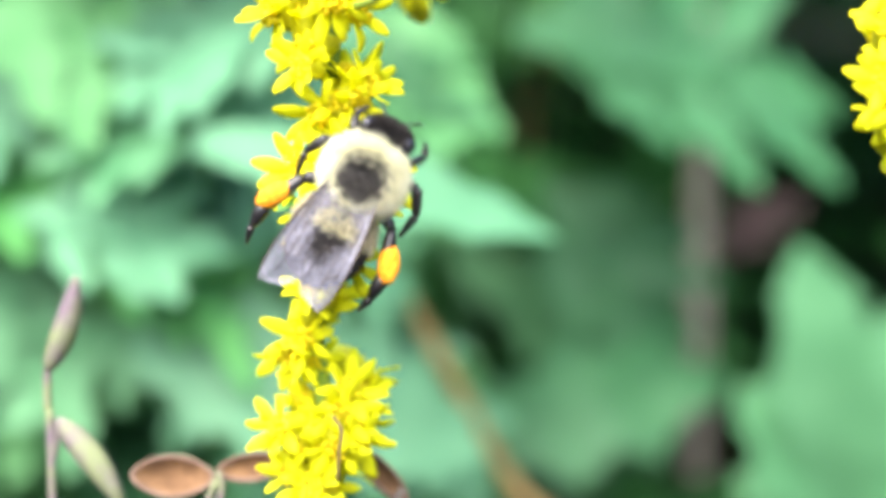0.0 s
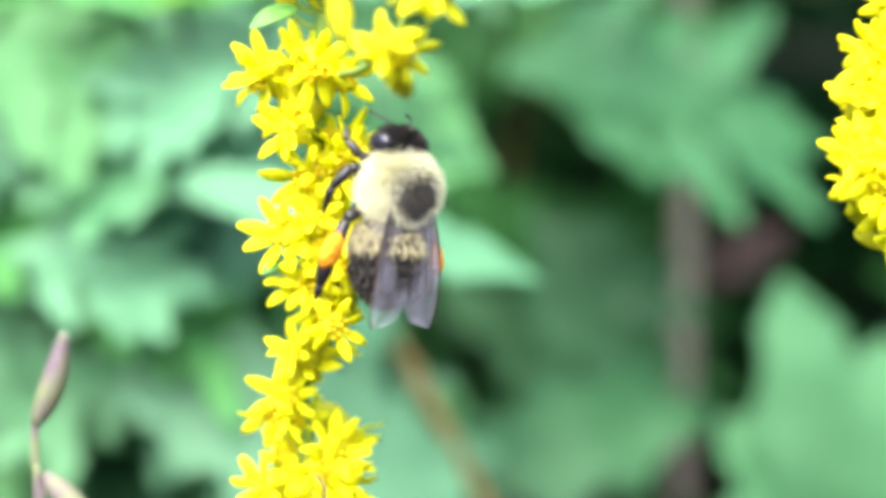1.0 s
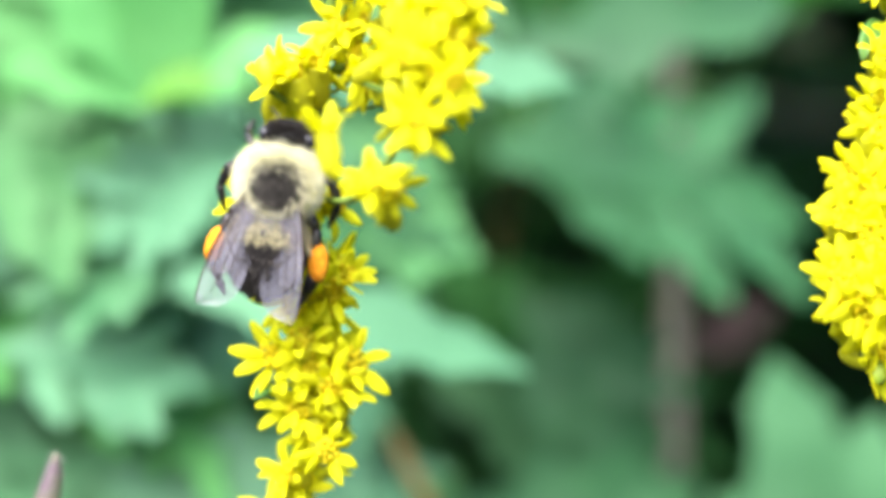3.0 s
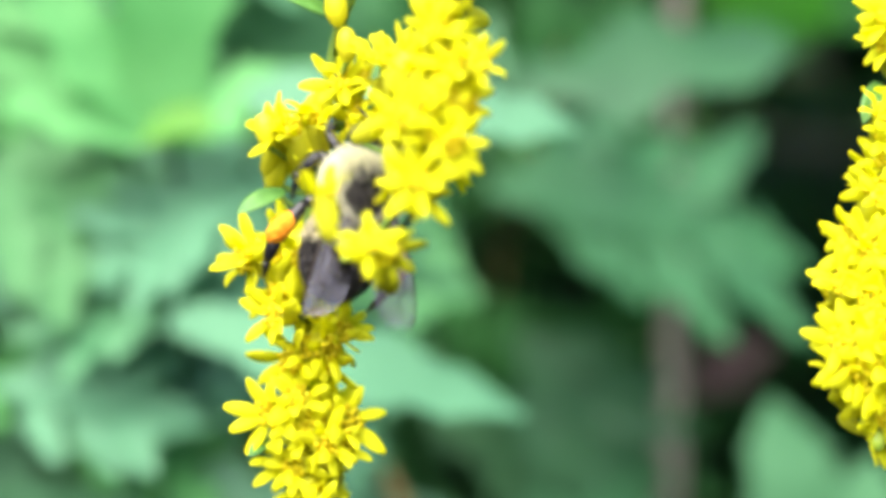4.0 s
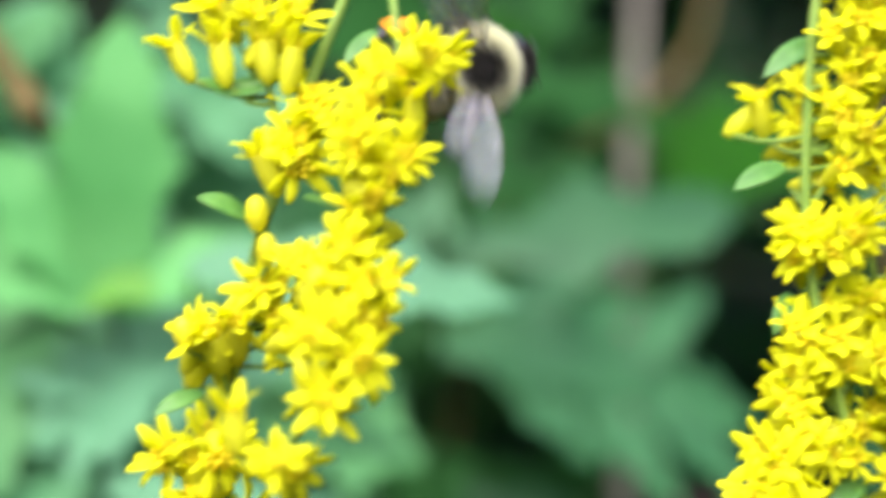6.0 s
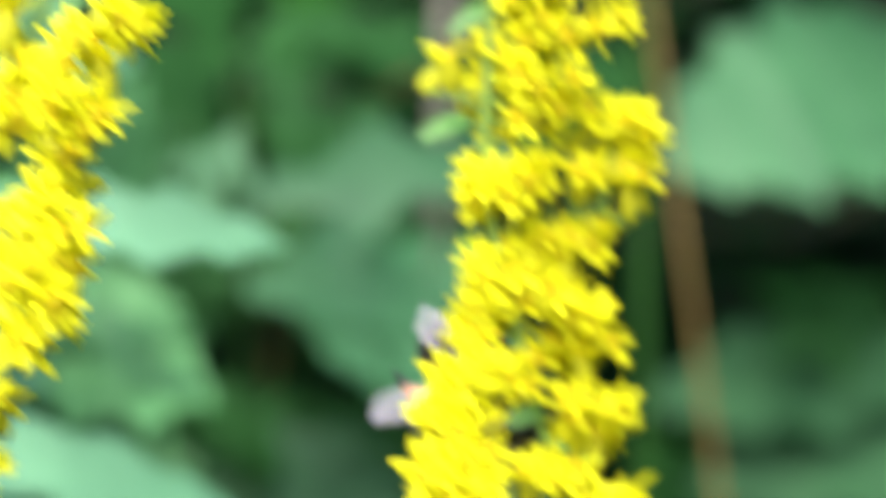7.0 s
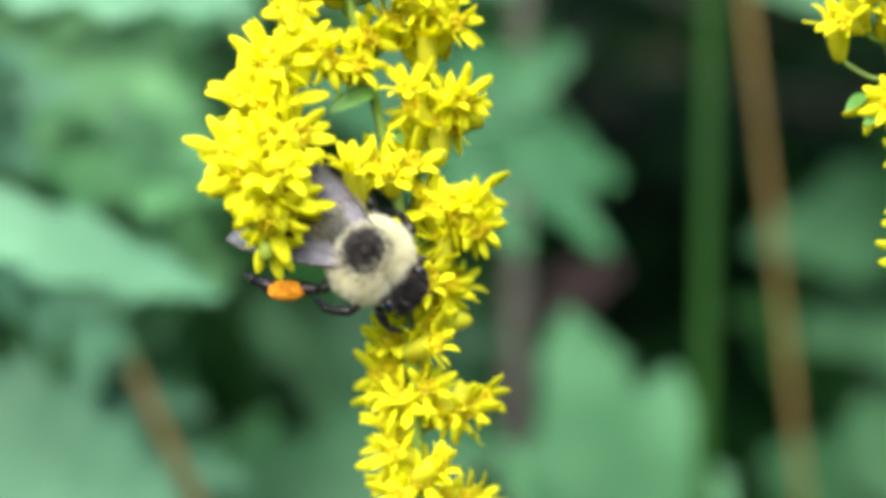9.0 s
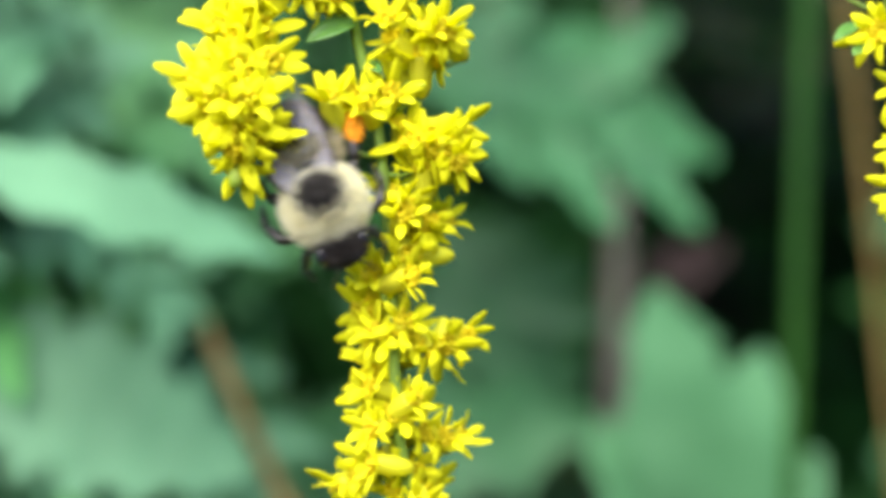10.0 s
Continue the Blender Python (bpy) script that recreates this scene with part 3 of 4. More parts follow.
def cut_leaf(bm, a, b, normal, width, pairs, droop, rnd, fat=1.0, n=26):
    """A leaf cut into pointed, toothed lobes, as of mugwort: a midblade, side lobes in pairs and an end lobe (metres)."""
    d = b - a
    side = d.cross(normal).normalized()
    up = side.cross(d).normalized()
    fwd = d.normalized()

    def spine(s):
        return a + d * s + up * (droop * 4 * s * (1 - s))
    lobed_leaf(bm, a, spine(0.8), up, width * 0.30 * fat, pairs + 1, 0.2, droop, rnd, n)
    lobed_leaf(bm, spine(0.42), b, up, width * 0.44 * fat, 3.4, 0.45, droop * 0.3, rnd, n)
    for i in range(pairs):
        for sign in (-1, 1):
            s = 0.10 + 0.52 * (i + 0.25 * (sign > 0)) / max(1, pairs - 0.5)
            t = radians(rnd.uniform(38, 52))
            reach = width * 0.5 * (0.72 + 0.45 * math.sin(math.pi * (0.2 + 0.7 * s))) * rnd.uniform(0.9, 1.15)
            q = spine(s) + up * 0.0006 * rnd.uniform(-1, 1)
            tip = q + (fwd * math.cos(t) + side * (sign * math.sin(t)) + up * rnd.uniform(-0.05, 0.22)) * reach * 1.25
            lobed_leaf(bm, q, tip, up, reach * fat * rnd.uniform(0.42, 0.55), 2.6, 0.4, reach * 0.03, rnd, n)


def loose_leaves(count, seed, right, ahead, up, size, mats, normals):
    """Rows for herb(): leaves spread through a box (mm)."""
    rnd = random.Random(seed)
    rows = []
    for i in range(count):
        a = Vector((rnd.uniform(*right), rnd.uniform(*ahead), rnd.uniform(*up)))
        t = rnd.uniform(-2.6, 0.5)
        L = rnd.uniform(*size)
        b = a + Vector((math.cos(t), rnd.uniform(-0.35, 0.2), 0.8 * math.sin(t))) * L
        rows.append((tuple(a), tuple(b), L * rnd.uniform(0.6, 0.85), rnd.choice((-2, -3, -2, 3.2)), 0.45, rnd.choice(mats), rnd.choice(normals)))
    return rows


def herb(name, label, category, stem, radius, mat, leaves, seed, tilt=0.0):
    """A leafy herb. leaves: (base, tip, width, lobes, depth of cut, material); a negative number of lobes is a leaf cut into that many pairs, depth then its fullness; a tuple is a palm of lobes, each by its turn, length and width beside the middle one."""
    rnd = random.Random(seed)
    base = Vector(stem[0])
    plant = root(name, base, label, category)
    path = smooth_path([Vector(p) for p in stem], 8)
    bm = bmesh.new()
    tube(bm, [mm(p - base) for p in path], [radius * MM * (1.1 - 0.35 * k / len(path)) * (1.18 if k % 16 == 8 else 1) for k in range(len(path))], 10)
    part("stem", bm, mat, plant)
    for a, b, w, lobes, depth, lm, n in leaves:
        a, b = Vector(a), Vector(b)
        bm = bmesh.new()
        if isinstance(lobes, tuple):
            for turn, reach, wide in ((0, 1, 1),) + lobes:
                tip = a + Matrix.Rotation(radians(turn), 3, "Y") @ (b - a) * reach
                lobed_leaf(bm, mm(a - base), mm(tip - base), Vector(n), w * wide * MM, 2.7, depth, 0.05 * (b - a).length * MM, rnd)
        elif lobes < 0:
            cut_leaf(bm, mm(a - base), mm(b - base), Vector(n), w * MM, -lobes, 0.04 * (b - a).length * MM, rnd, max(1.0, depth))
        else:
            lobed_leaf(bm, mm(a - base), mm(b - base), Vector(n), w * MM, lobes, depth, 0.04 * (b - a).length * MM, rnd)
        leaf = part("leaf", bm, lm, plant)
        g = min(path, key=lambda p: (p - a).length + max(0, p.z - a.z) * 0.8)
        mid = a.lerp(g, 0.4) + Vector((0, 25, -14))
        bm = bmesh.new()
        q = smooth_path([a + (b - a) * 0.02, mid, g], 5)
        tube(bm, [mm(p - base) for p in q], [0.7 * MM] * len(q), 6)
        part("leaf_stalk", bm, HERB_STALK, plant)
    return plant


UPF = (0.0, -0.65, 0.75)
FACE = (0.05, -0.92, 0.4)
LEAN = (0.05, -0.9, 0.43)
FRONT = (0.1, -0.97, 0.2)
SKYF = (-0.1, -0.8, 0.6)
herb("tall_herb", "tall herb with a grey-brown stem and broad lobed green leaves", "plant",
     [(56, 425, -318), (58, 420, -60), (59, 420, 20), (61, 420, 70), (66, 425, 150)], 2.7, GREY_STEM, [
    ((9, 340, 8), (80, 362, -9), 50, -3, 1.1, HERB, SKYF),
    ((16, 372, -24), (46, 372, -62), 34, -3, 1.1, HERB, LEAN),
    ((79, 346, -96), (66.5, 337, -35), 30, ((23, 0.80, 0.9), (-26, 0.64, 0.85), (50, 0.56, 0.8), (-54, 0.44, 0.7)), 0.27, SPRING, LEAN),
    ((66, 315, 34), (9, 305, 24), 22, 2.4, 0.55, HERB, FRONT),
    ((125, 450, 66), (61, 440, 56), 44, 2.4, 0.4, SHADED_LEAF, FACE),
    ((20, 385, 72), (62, 380, 58), 30, 2.4, 0.5, SHADED_LEAF, UPF),
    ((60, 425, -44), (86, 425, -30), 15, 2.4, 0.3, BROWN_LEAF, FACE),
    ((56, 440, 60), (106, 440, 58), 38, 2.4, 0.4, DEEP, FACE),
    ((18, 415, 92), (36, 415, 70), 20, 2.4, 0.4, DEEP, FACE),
    ((-4, 385, -38), (52, 385, -62), 44, 3.4, 0.4, HALF_SHADED, LEAN),
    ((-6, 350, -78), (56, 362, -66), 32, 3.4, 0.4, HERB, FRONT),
    ((66, 390, -100), (20, 370, -112), 40, 3.0, 0.5, SHADED_LEAF, UPF)]
    + loose_leaves(18, 71, (-20, 60), (400, 460), (-120, 90), (36, 58), (SHADED_LEAF, SHADED_LEAF, HERB), (UPF, FACE)), 21)
herb("lobed_herb", "leafy herb with pale toothed and lobed leaves", "plant",
     [(-64, 430, -318), (-62, 420, -160), (-58, 410, -90), (-56, 400, -50)], 2.6, STALK, [
    ((-39, 236, -13), (12, 238, -27.5), 13, 4.0, 0.3, PALE, LEAN),
    ((-27, 225, 18), (19, 225, 13), 14, 4.0, 0.42, PALE, LEAN),
    ((-40, 240, 13), (-38.4, 238, 55), 19, ((-42, 0.72, 0.75), (68, 0.62, 0.62), (-80, 0.6, 0.6)), 0.3, FRESH, LEAN),
    ((-60, 262, -2), (-66, 258, 38), 18, ((-46, 0.7, 0.7), (50, 0.7, 0.7)), 0.35, PALE, LEAN),
    ((-43, 286, -33), (-37, 286, -39), 6, 2.2, 0.3, WITHERED, FACE),
    ((-40, 288, 3), (-36, 288, -3), 5, 2.2, 0.3, WITHERED, FACE)] + [
    ((-47, 239, 13), (-27, 239, 18), 8, 2.0, 0.3, LIME, LEAN),
    ((-80, 254, 16), (-46, 251, -7), 30, -3, 1.2, MEADOW, SKYF),
    ((-50, 258, 13), (-20, 256, -9), 26, -3, 1.1, PALE, SKYF),
    ((-92, 292, 12), (-52, 290, -6), 34, -3, 1.2, FRESH, LEAN),
    ((-28, 294, 10), (-68, 292, -10), 30, -3, 1.2, SPRING, LEAN),
    ((-80, 265, -3), (-44, 265, -13), 20, -3, 1.1, PALE, LEAN),
    ((-70, 265, -22), (-29, 270, -44), 32, -3, 0.45, FRESH, UPF),
    ((-34, 300, -40), (-62, 290, -62), 34, -2, 0.5, PALE, UPF),
    ((-30, 290, 10), (-1, 280, -14), 24, -2, 0.4, MEADOW, UPF),
    ((-24, 300, -46), (3, 290, -80), 30, -2, 0.4, PALE, FACE)] + [
    ((-54, 264, -44), (2, 262, -64), 32, 6.0, 0.35, PALE, FACE),
    ((-94, 300, -42), (-58, 296, -58), 36, -3, 1.1, HERB, UPF),
    ((-82, 310, -58), (-48, 305, -78), 34, -3, 1.0, HERB, UPF),
    ((-88, 268, -13), (-56, 266, -26), 26, -3, 1.1, FRESH, UPF),
    ((-38, 270, -11), (-66, 266, -29), 26, -3, 1.1, PALE, UPF),
    ((-62, 272, -24), (-34, 268, -37), 24, -2, 1.1, FRESH, UPF)] + [
    ((-48, 276, -14), (-22, 274, -29), 24, -3, 1.0, PALE, UPF),
    ((-30, 278, -25), (-10, 276, -40), 20, -2, 1.0, PALE, UPF),
    ((-52, 286, -22), (-17, 292, -37), 30, -3, 1.0, MEADOW, UPF)] + [
    ((-22, 247, 8), (-55, 246, -9), 24, -3, 1.15, PALE, SKYF),
    ((-30, 251, -6), (-66, 249, -17), 20, -3, 1.15, SPRING, SKYF),
    ((-70, 256, -24), (-36, 254, -31), 20, -3, 1.15, PALE, SKYF),
    ((-19, 293, 7), (-4, 290, -14), 15, ((40, 0.7, 0.7), (-42, 0.75, 0.7)), 0.35, MEADOW, LEAN)], 22)
herb("leafy_herb", "bushy herb with fresh green deeply cut leaves", "plant",
     [(-90, 430, -312), (-86, 425, -180), (-84, 420, -110)], 2.4, STALK,
     [row for row in loose_leaves(64, 72, (-115, -5), (255, 340), (-85, 85), (26, 44), (FRESH, MEADOW, PALE, SPRING), (LEAN, LEAN, SKYF, FACE)) if row[1][0] < -4 and (row[0][0] > -52 or row[0][2] > -38) and (row[0][0] < -34 or row[0][2] < 8)]
     + loose_leaves(12, 75, (-82, -34), (280, 310), (-16, 6), (28, 42), (FRESH, FRESH, MEADOW), (UPF, SKYF))
     + loose_leaves(80, 76, (-125, -40), (315, 385), (-120, 60), (38, 60), (MEADOW, SPRING, MEADOW), (LEAN, SKYF))
     + [((x + z * 0.1, 338 + x * 0.1, z + 14), (x + 30, 340 + z * 0.1, z - 12 + x * 0.1), 40, 3.4, 0.3, (MEADOW, SPRING)[(x + z) % 4 == 0], LEAN) for x in (-120, -94, -68, -42) for z in (-72, -44, -16, 12, 40)]
     + [row for row in loose_leaves(40, 77, (-114, -26), (280, 300), (-62, 34), (26, 40), (MEADOW, SPRING, PALE), (SKYF, LEAN)) if row[1][0] < -4], 24)
herb("small_herb", "low herb with small cut green leaves", "plant",
     [(0, 440, -310), (2, 435, -200), (4, 430, -130), (6, 430, -100)], 2.0, STALK, [
    ((10, 300, 38), (-4, 300, 15), 20, -2, 0, HERB, FACE),
    ((-14, 280, 5), (-3, 280, -19), 18, -2, 0, HERB, FACE),
    ((12, 330, 54), (38, 330, 28), 26, -2, 0.5, SHADED_LEAF, FACE)]
    + loose_leaves(14, 73, (-25, 30), (390, 430), (-40, 80), (34, 50), (SHADED_LEAF,), (UPF, FACE)), 25)
herb("broad_herb", "herb with large greyish green leaves, most darkened in colour for shade", "plant",
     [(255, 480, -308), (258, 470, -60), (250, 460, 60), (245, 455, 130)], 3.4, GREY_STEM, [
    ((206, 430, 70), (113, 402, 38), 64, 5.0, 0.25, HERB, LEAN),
    ((192, 450, 8), (152, 430, -12), 36, -2, 0.4, SHADED_LEAF, FACE)]
    + [((225, 462, -32), (136, 458, -52), 46, 3.4, 0.3, HALF_SHADED, LEAN),
       ((208, 456, -14), (122, 452, -26), 42, 3.4, 0.3, HALF_SHADED, LEAN),
       ((150, 455, -88), (222, 462, -62), 58, 3.4, 0.3, HALF_SHADED, LEAN),
       ((205, 470, -120), (128, 462, -86), 56, 3.4, 0.3, HALF_SHADED, LEAN)]
    + loose_leaves(12, 74, (105, 240), (475, 530), (-150, -45), (44, 66), (SHADED_LEAF,), (LEAN, FACE)), 23)


def simple_stick(name, label, category, points, r0, r1, mat, joints):
    """A bare stalk with swollen joints."""
    base = Vector(points[0])
    path = smooth_path([Vector(p) for p in points], 8)
    n = len(path)
    stick = root(name, base, label, category)
    radii = [(r0 + (r1 - r0) * k / (n - 1)) for k in range(n)]
    bm = bmesh.new()
    tube(bm, [mm(p - base) for p in path], [r * MM * rr for r, rr in zip(radii, [1 + 0.05 * math.sin(k * 1.3) for k in range(n)])], 10)
    part("shaft", bm, mat, stick)
    for k in joints:
        d = (path[k + 1] - path[k - 1]).normalized() * r0
        bm = bmesh.new()
        tube(bm, [mm(path[k] + d * s - base) for s in (-0.8, -0.3, 0.2, 0.8)], [radii[k] * MM * w for w in (1.02, 1.22, 1.25, 1.02)], 10)
        part("joint", bm, mat, stick)
    return stick


simple_stick("dry_stalk", "straight dry straw-coloured stalk standing among the leaves", "stalk", [(149, 325, -342), (114.5, 330, -75), (107.5, 330, -20), (99, 330, 45), (85, 332, 160)], 0.85, 0.72, STRAW, (9, 17, 27))
simple_stick("dead_twig", "dead brown twig standing behind the leaves", "twig", [(-66, 345, -330), (-58, 335, -100), (-52, 285, 24), (-53.8, 252, 41), (-56.1, 251, 45.5), (-59.6, 250, 50.6), (-67, 248, 62)], 2.4, 1.9, TWIG, (9, 18))
simple_stick("dead_twig", "leaning dead brown twig", "twig", [(75, 262, -350), (30, 262, -110), (5, 270, -68), (-17, 282, -29)], 1.5, 1.2, TWIG, (9, 18))
simple_stick("bent_twig", "thin bent brown twig arching over dark leaves", "twig", [(0, 432, -312), (10, 428, -60), (24, 412, 24), (37.5, 402, 51), (59, 400, 66), (72.5, 400, 81), (78, 400, 104)], 1.5, 1.0, TWIG, (9, 25))
g0 = Vector((94, 335, -342))
grass = root("grass", g0, "tall upright green grass with a straight blade and sheath", "grass")
bm = bmesh.new()
blade_leaf(bm, mm((0, 0, 150)), mm((2, -5, 560)), Vector((0, -1, 0.05)), 3.3 * MM, -3 * MM, 24)
part("blade", bm, BLADE, grass)
bm = bmesh.new()
tube(bm, [mm((0, 0, z)) for z in (0, 60, 120, 190)], [2.4 * MM, 2.2 * MM, 2.2 * MM, 2.0 * MM], 8)
part("sheath", bm, BLADE, grass)


# ---- dried pods at the foot ----
def pod(plant, base, a, b, width, label):
    """A slender pod with a fuzz of short hairs."""
    a, b = Vector(a), Vector(b)
    d = b - a
    rnd = random.Random(int(width * 100))
    bm = bmesh.new()
    path = [a.lerp(b, s) + Vector((0.05 * d.length * math.sin(math.pi * s), 0, 0)) for s in [k / 12 for k in range(13)]]
    wide = [width / 2 * max(0.12, math.sin(math.pi * (0.05 + 0.9 * (k / 12) ** 0.8)) ** 0.8) for k in range(13)]
    tube(bm, [mm(p - base) for p in path], [w * MM for w in wide], 10)
    ob = part("pod", bm, POD, plant, label)
    bm = bmesh.new()
    for i in range(900):
        k = rnd.randrange(12)
        n = d.cross(Vector([rnd.uniform(-1, 1) for _ in range(3)])).normalized()
        p = path[k].lerp(path[k + 1], rnd.random()) + n * wide[k] * 0.95
        s = n.cross(d).normalized() * 0.03
        bm.faces.new([bm.verts.new(mm(q - base)) for q in (p - s, p + s, p + n * rnd.uniform(0.25, 0.5) + d.normalized() * 0.15)])
    part("fuzz", bm, POD_HAIR, ob)


def split_pod(plant, base, centre, length, height, tilt, label):
    """An open seed pod: a boat of thin shell with a rolled rim, its hollow to the viewer."""
    turn = Matrix.Translation(mm(Vector(centre) - base)) @ pose(0, 0, 0, 0, tilt, 0) @ pose(0, 0, 0, -25, 0, 8)
    shell = None
    for name, scale, mat in (("shell", 1.0, DRY_POD), ("lining", 0.93, POD_INSIDE)):
        bm = bmesh.new()
        rings, nr, ns = [], 6, 24
        for i in range(1, nr + 1):
            r = i / nr
            ring = []
            for k in range(ns):
                a = 2 * math.pi * k / ns
                taper = 1 - 0.25 * math.cos(a) * math.cos(a)
                ring.append(bm.verts.new(mm((scale * length / 2 * r * math.cos(a), (1 - r * r) * height * 0.45 * scale - (0.12 if name == "lining" else 0), scale * height / 2 * r * math.sin(a) * taper))))
            rings.append(ring)
        tip = bm.verts.new(mm((0, height * 0.45 * scale - (0.12 if name == "lining" else 0), 0)))
        for k in range(ns):
            bm.faces.new((tip, rings[0][k], rings[0][(k + 1) % ns]))
        for p, q in zip(rings, rings[1:]):
            for k in range(ns):
                bm.faces.new((p[k], q[k], q[(k + 1) % ns], p[(k + 1) % ns]))
        if name == "shell":
            rim = [v.co.copy() for v in rings[-1]] + [rings[-1][0].co.copy()]
            tube(bm, rim, [0.22 * MM] * len(rim), 6, False)
            shell = put("pod", mesh_of("pod", bm, mat), plant, turn, label)
        else:
            part(name, bm, mat, shell, "dark brown hollow")


pb = Vector((-39.5, 152, -394))
pods = root("pod_stem", pb, "thin mauve stem with slender hairy pods and split brown seed pods", "plant")
for pts in ([(-39.5, 152, -394), (-38.1, 146.0, -104.7), (-37.7, 145.1, -43.4), (-37.9, 145.1, -35.6), (-37.6, 145.1, -31.3), (-36.0, 145.1, -27.0)],
            [(-37.7, 145.1, -40.8), (-37.1, 145.1, -38.3), (-37.0, 145.1, -36.9)],
            [(-38.1, 146.0, -61.6), (-32.9, 145.1, -52.9), (-26.0, 145.1, -47.7), (-23.2, 145.1, -42.3)],
            [(-38.1, 146.0, -70.2), (-26.0, 145.1, -54.6), (-23.0, 145.1, -44.3), (-23.1, 145.1, -41.6)],
            [(-38.1, 146.0, -87.5), (-17.4, 145.1, -54.6), (-8.7, 145.1, -46.0), (-7.1, 145.1, -43.4)]):
    bm = bmesh.new()
    path = smooth_path([Vector(p) for p in pts], 6)
    tube(bm, [mm(p - pb) for p in path], [0.36 * MM] * len(path), 6)
    part("stem", bm, POD, pods, "thin mauve stem")
pod(pods, pb, (-37.9, 145.1, -32.7), (-35.1, 145.1, -24.4), 2.2, "mauve and green hairy pod")
pod(pods, pb, (-37.1, 145.1, -36.8), (-31.5, 144.2, -44.3), 2.5, "mauve hairy pod")
split_pod(pods, pb, (-27.1, 145.1, -42.0), 7.0, 3.6, 4, "split brown seed pod with a pale hairy rim")
split_pod(pods, pb, (-20.1, 146.0, -41.4), 6.3, 2.4, -6, "half closed brown seed pod")
split_pod(pods, pb, (-8.9, 146.0, -42.2), 6.6, 2.0, 48, "narrow brown seed pod")

# ---- ground and the leaves between ----
bm = bmesh.new()
for x in range(-20, 21):
    for y in range(-20, 21):
        sx, sy = (math.copysign(abs(c / 20) ** 6 * 400 + abs(c / 20) * 2, c) for c in (x, y))
        near = math.exp(-(sx * sx + sy * sy) / 4)
        bm.verts.new((sx, sy, near * 0.012 * noise.noise((sx * 3, sy * 3, 0))))
bm.verts.ensure_lookup_table()
for i in range(40):
    for j in range(40):
        bm.faces.new([bm.verts[k] for k in (i * 41 + j, (i + 1) * 41 + j, (i + 1) * 41 + j + 1, i * 41 + j + 1)])
tagged(new("ground", mesh_of("ground", bm, SHADED_SOIL)), "bare soil under the herbs, darkened in colour for shade", "ground", kind="structure")


def thicket(name, label, count, seed, inner, outer, low, top, size, mat):
    """Loose leaves of undergrowth all round the clearing; inner and outer are radii in metres, low and top the range of height."""
    rnd = random.Random(seed)
    bm = bmesh.new()
    made = 0
    while made < count:
        x, y = rnd.uniform(-outer, outer) + 0.04, rnd.uniform(-outer, outer)
        far = math.hypot(x - 0.04, y)
        rim = outer * (0.82 + 0.3 * noise.noise((x / far * 1.7, y / far * 1.7, seed * 0.37)))
        if far < inner or far > rim:
            continue
        made += 1
        z = low + (top - low) * rnd.random() ** 1.1
        if far > 1.0:
            z *= 1 - 0.75 * ((far - 1.0) / (rim - 1.0 + 0.01)) ** 2
        p = Vector((x, y, max(0.015, z)))
        a = rnd.uniform(0, 6.283)
        L = rnd.uniform(*size)
        d = Vector((math.cos(a), math.sin(a), rnd.uniform(-0.7, 0.3))).normalized()
        n = Vector((rnd.uniform(-0.5, 0.5), rnd.uniform(-0.7, 0.3), 1))
        lobed_leaf(bm, p, p + d * L, n, L * rnd.uniform(0.45, 0.75), rnd.choice((2.2, 3.1, 4.2)), rnd.uniform(0.4, 0.7), 0.06 * L, rnd, 14)
    return tagged(new(name, mesh_of(name, bm, mat)), label, "undergrowth", kind="stuff")


thicket("undergrowth", "tangle of green lobed leaves with deep shade in their colour", 1500, 31, 0.72, 1.25, 0.0, 0.42, (0.035, 0.08), SHADED_UNDER)
# Leaf roof above the view, added to keep sun and sky off the tangle.
thicket("undergrowth", "unseen roof of leaves added to shade the undergrowth", 5600, 33, 0.48, 1.2, 0.41, 0.62, (0.06, 0.11), SHADED_UNDER)
# Backdrop thicket; its unseen upper part is added to cut low sky light.
thicket("undergrowth", "dense thicket of darkened leaves further back, raised to block low sky", 6500, 32, 0.9, 2.2, 0.0, 1.0, (0.08, 0.16), SHADED_UNDER)


# ---- bumblebee ----
CREAM = leafy("cream_fur", 600, [(0.3, (0.80, 0.78, 0.57)), (0.7, (0.92, 0.91, 0.74))], 0.7, 0.2, 0.4, 0.05, island=True)
TAN_FUR = leafy("tan_fur", 600, [(0.3, (0.50, 0.46, 0.29)), (0.7, (0.66, 0.61, 0.42))], 0.7, 0.2, 0.35, 0.08, island=True)
HIDE = solid("cream_hide", 900, [(0.3, (0.66, 0.61, 0.40)), (0.7, (0.76, 0.72, 0.52))], 0.9, 0.1)
BLACK_FUR = leafy("black_fur", 600, [(0.3, (0.016, 0.014, 0.014)), (0.7, (0.055, 0.048, 0.046))], 0.6, 0.3, 0.05, 0.3, island=True)
# Black fur lifted to grey: its sheen is painted into the colour.
PATCH_SHEEN_FUR = leafy("patch_sheen_fur", 600, [(0.3, (0.045, 0.042, 0.04)), (0.7, (0.14, 0.13, 0.12))], 0.45, 0.5, 0.05, 0.4, island=True)
SHELL = solid("black_shell", 500, [(0.3, (0.008, 0.008, 0.010)), (0.7, (0.025, 0.022, 0.024))], 0.32, 0.5, relief=0.15)
BARE = solid("bare_back", 900, [(0.3, (0.02, 0.019, 0.02)), (0.7, (0.05, 0.045, 0.045))], 0.62, 0.5, relief=0.6)
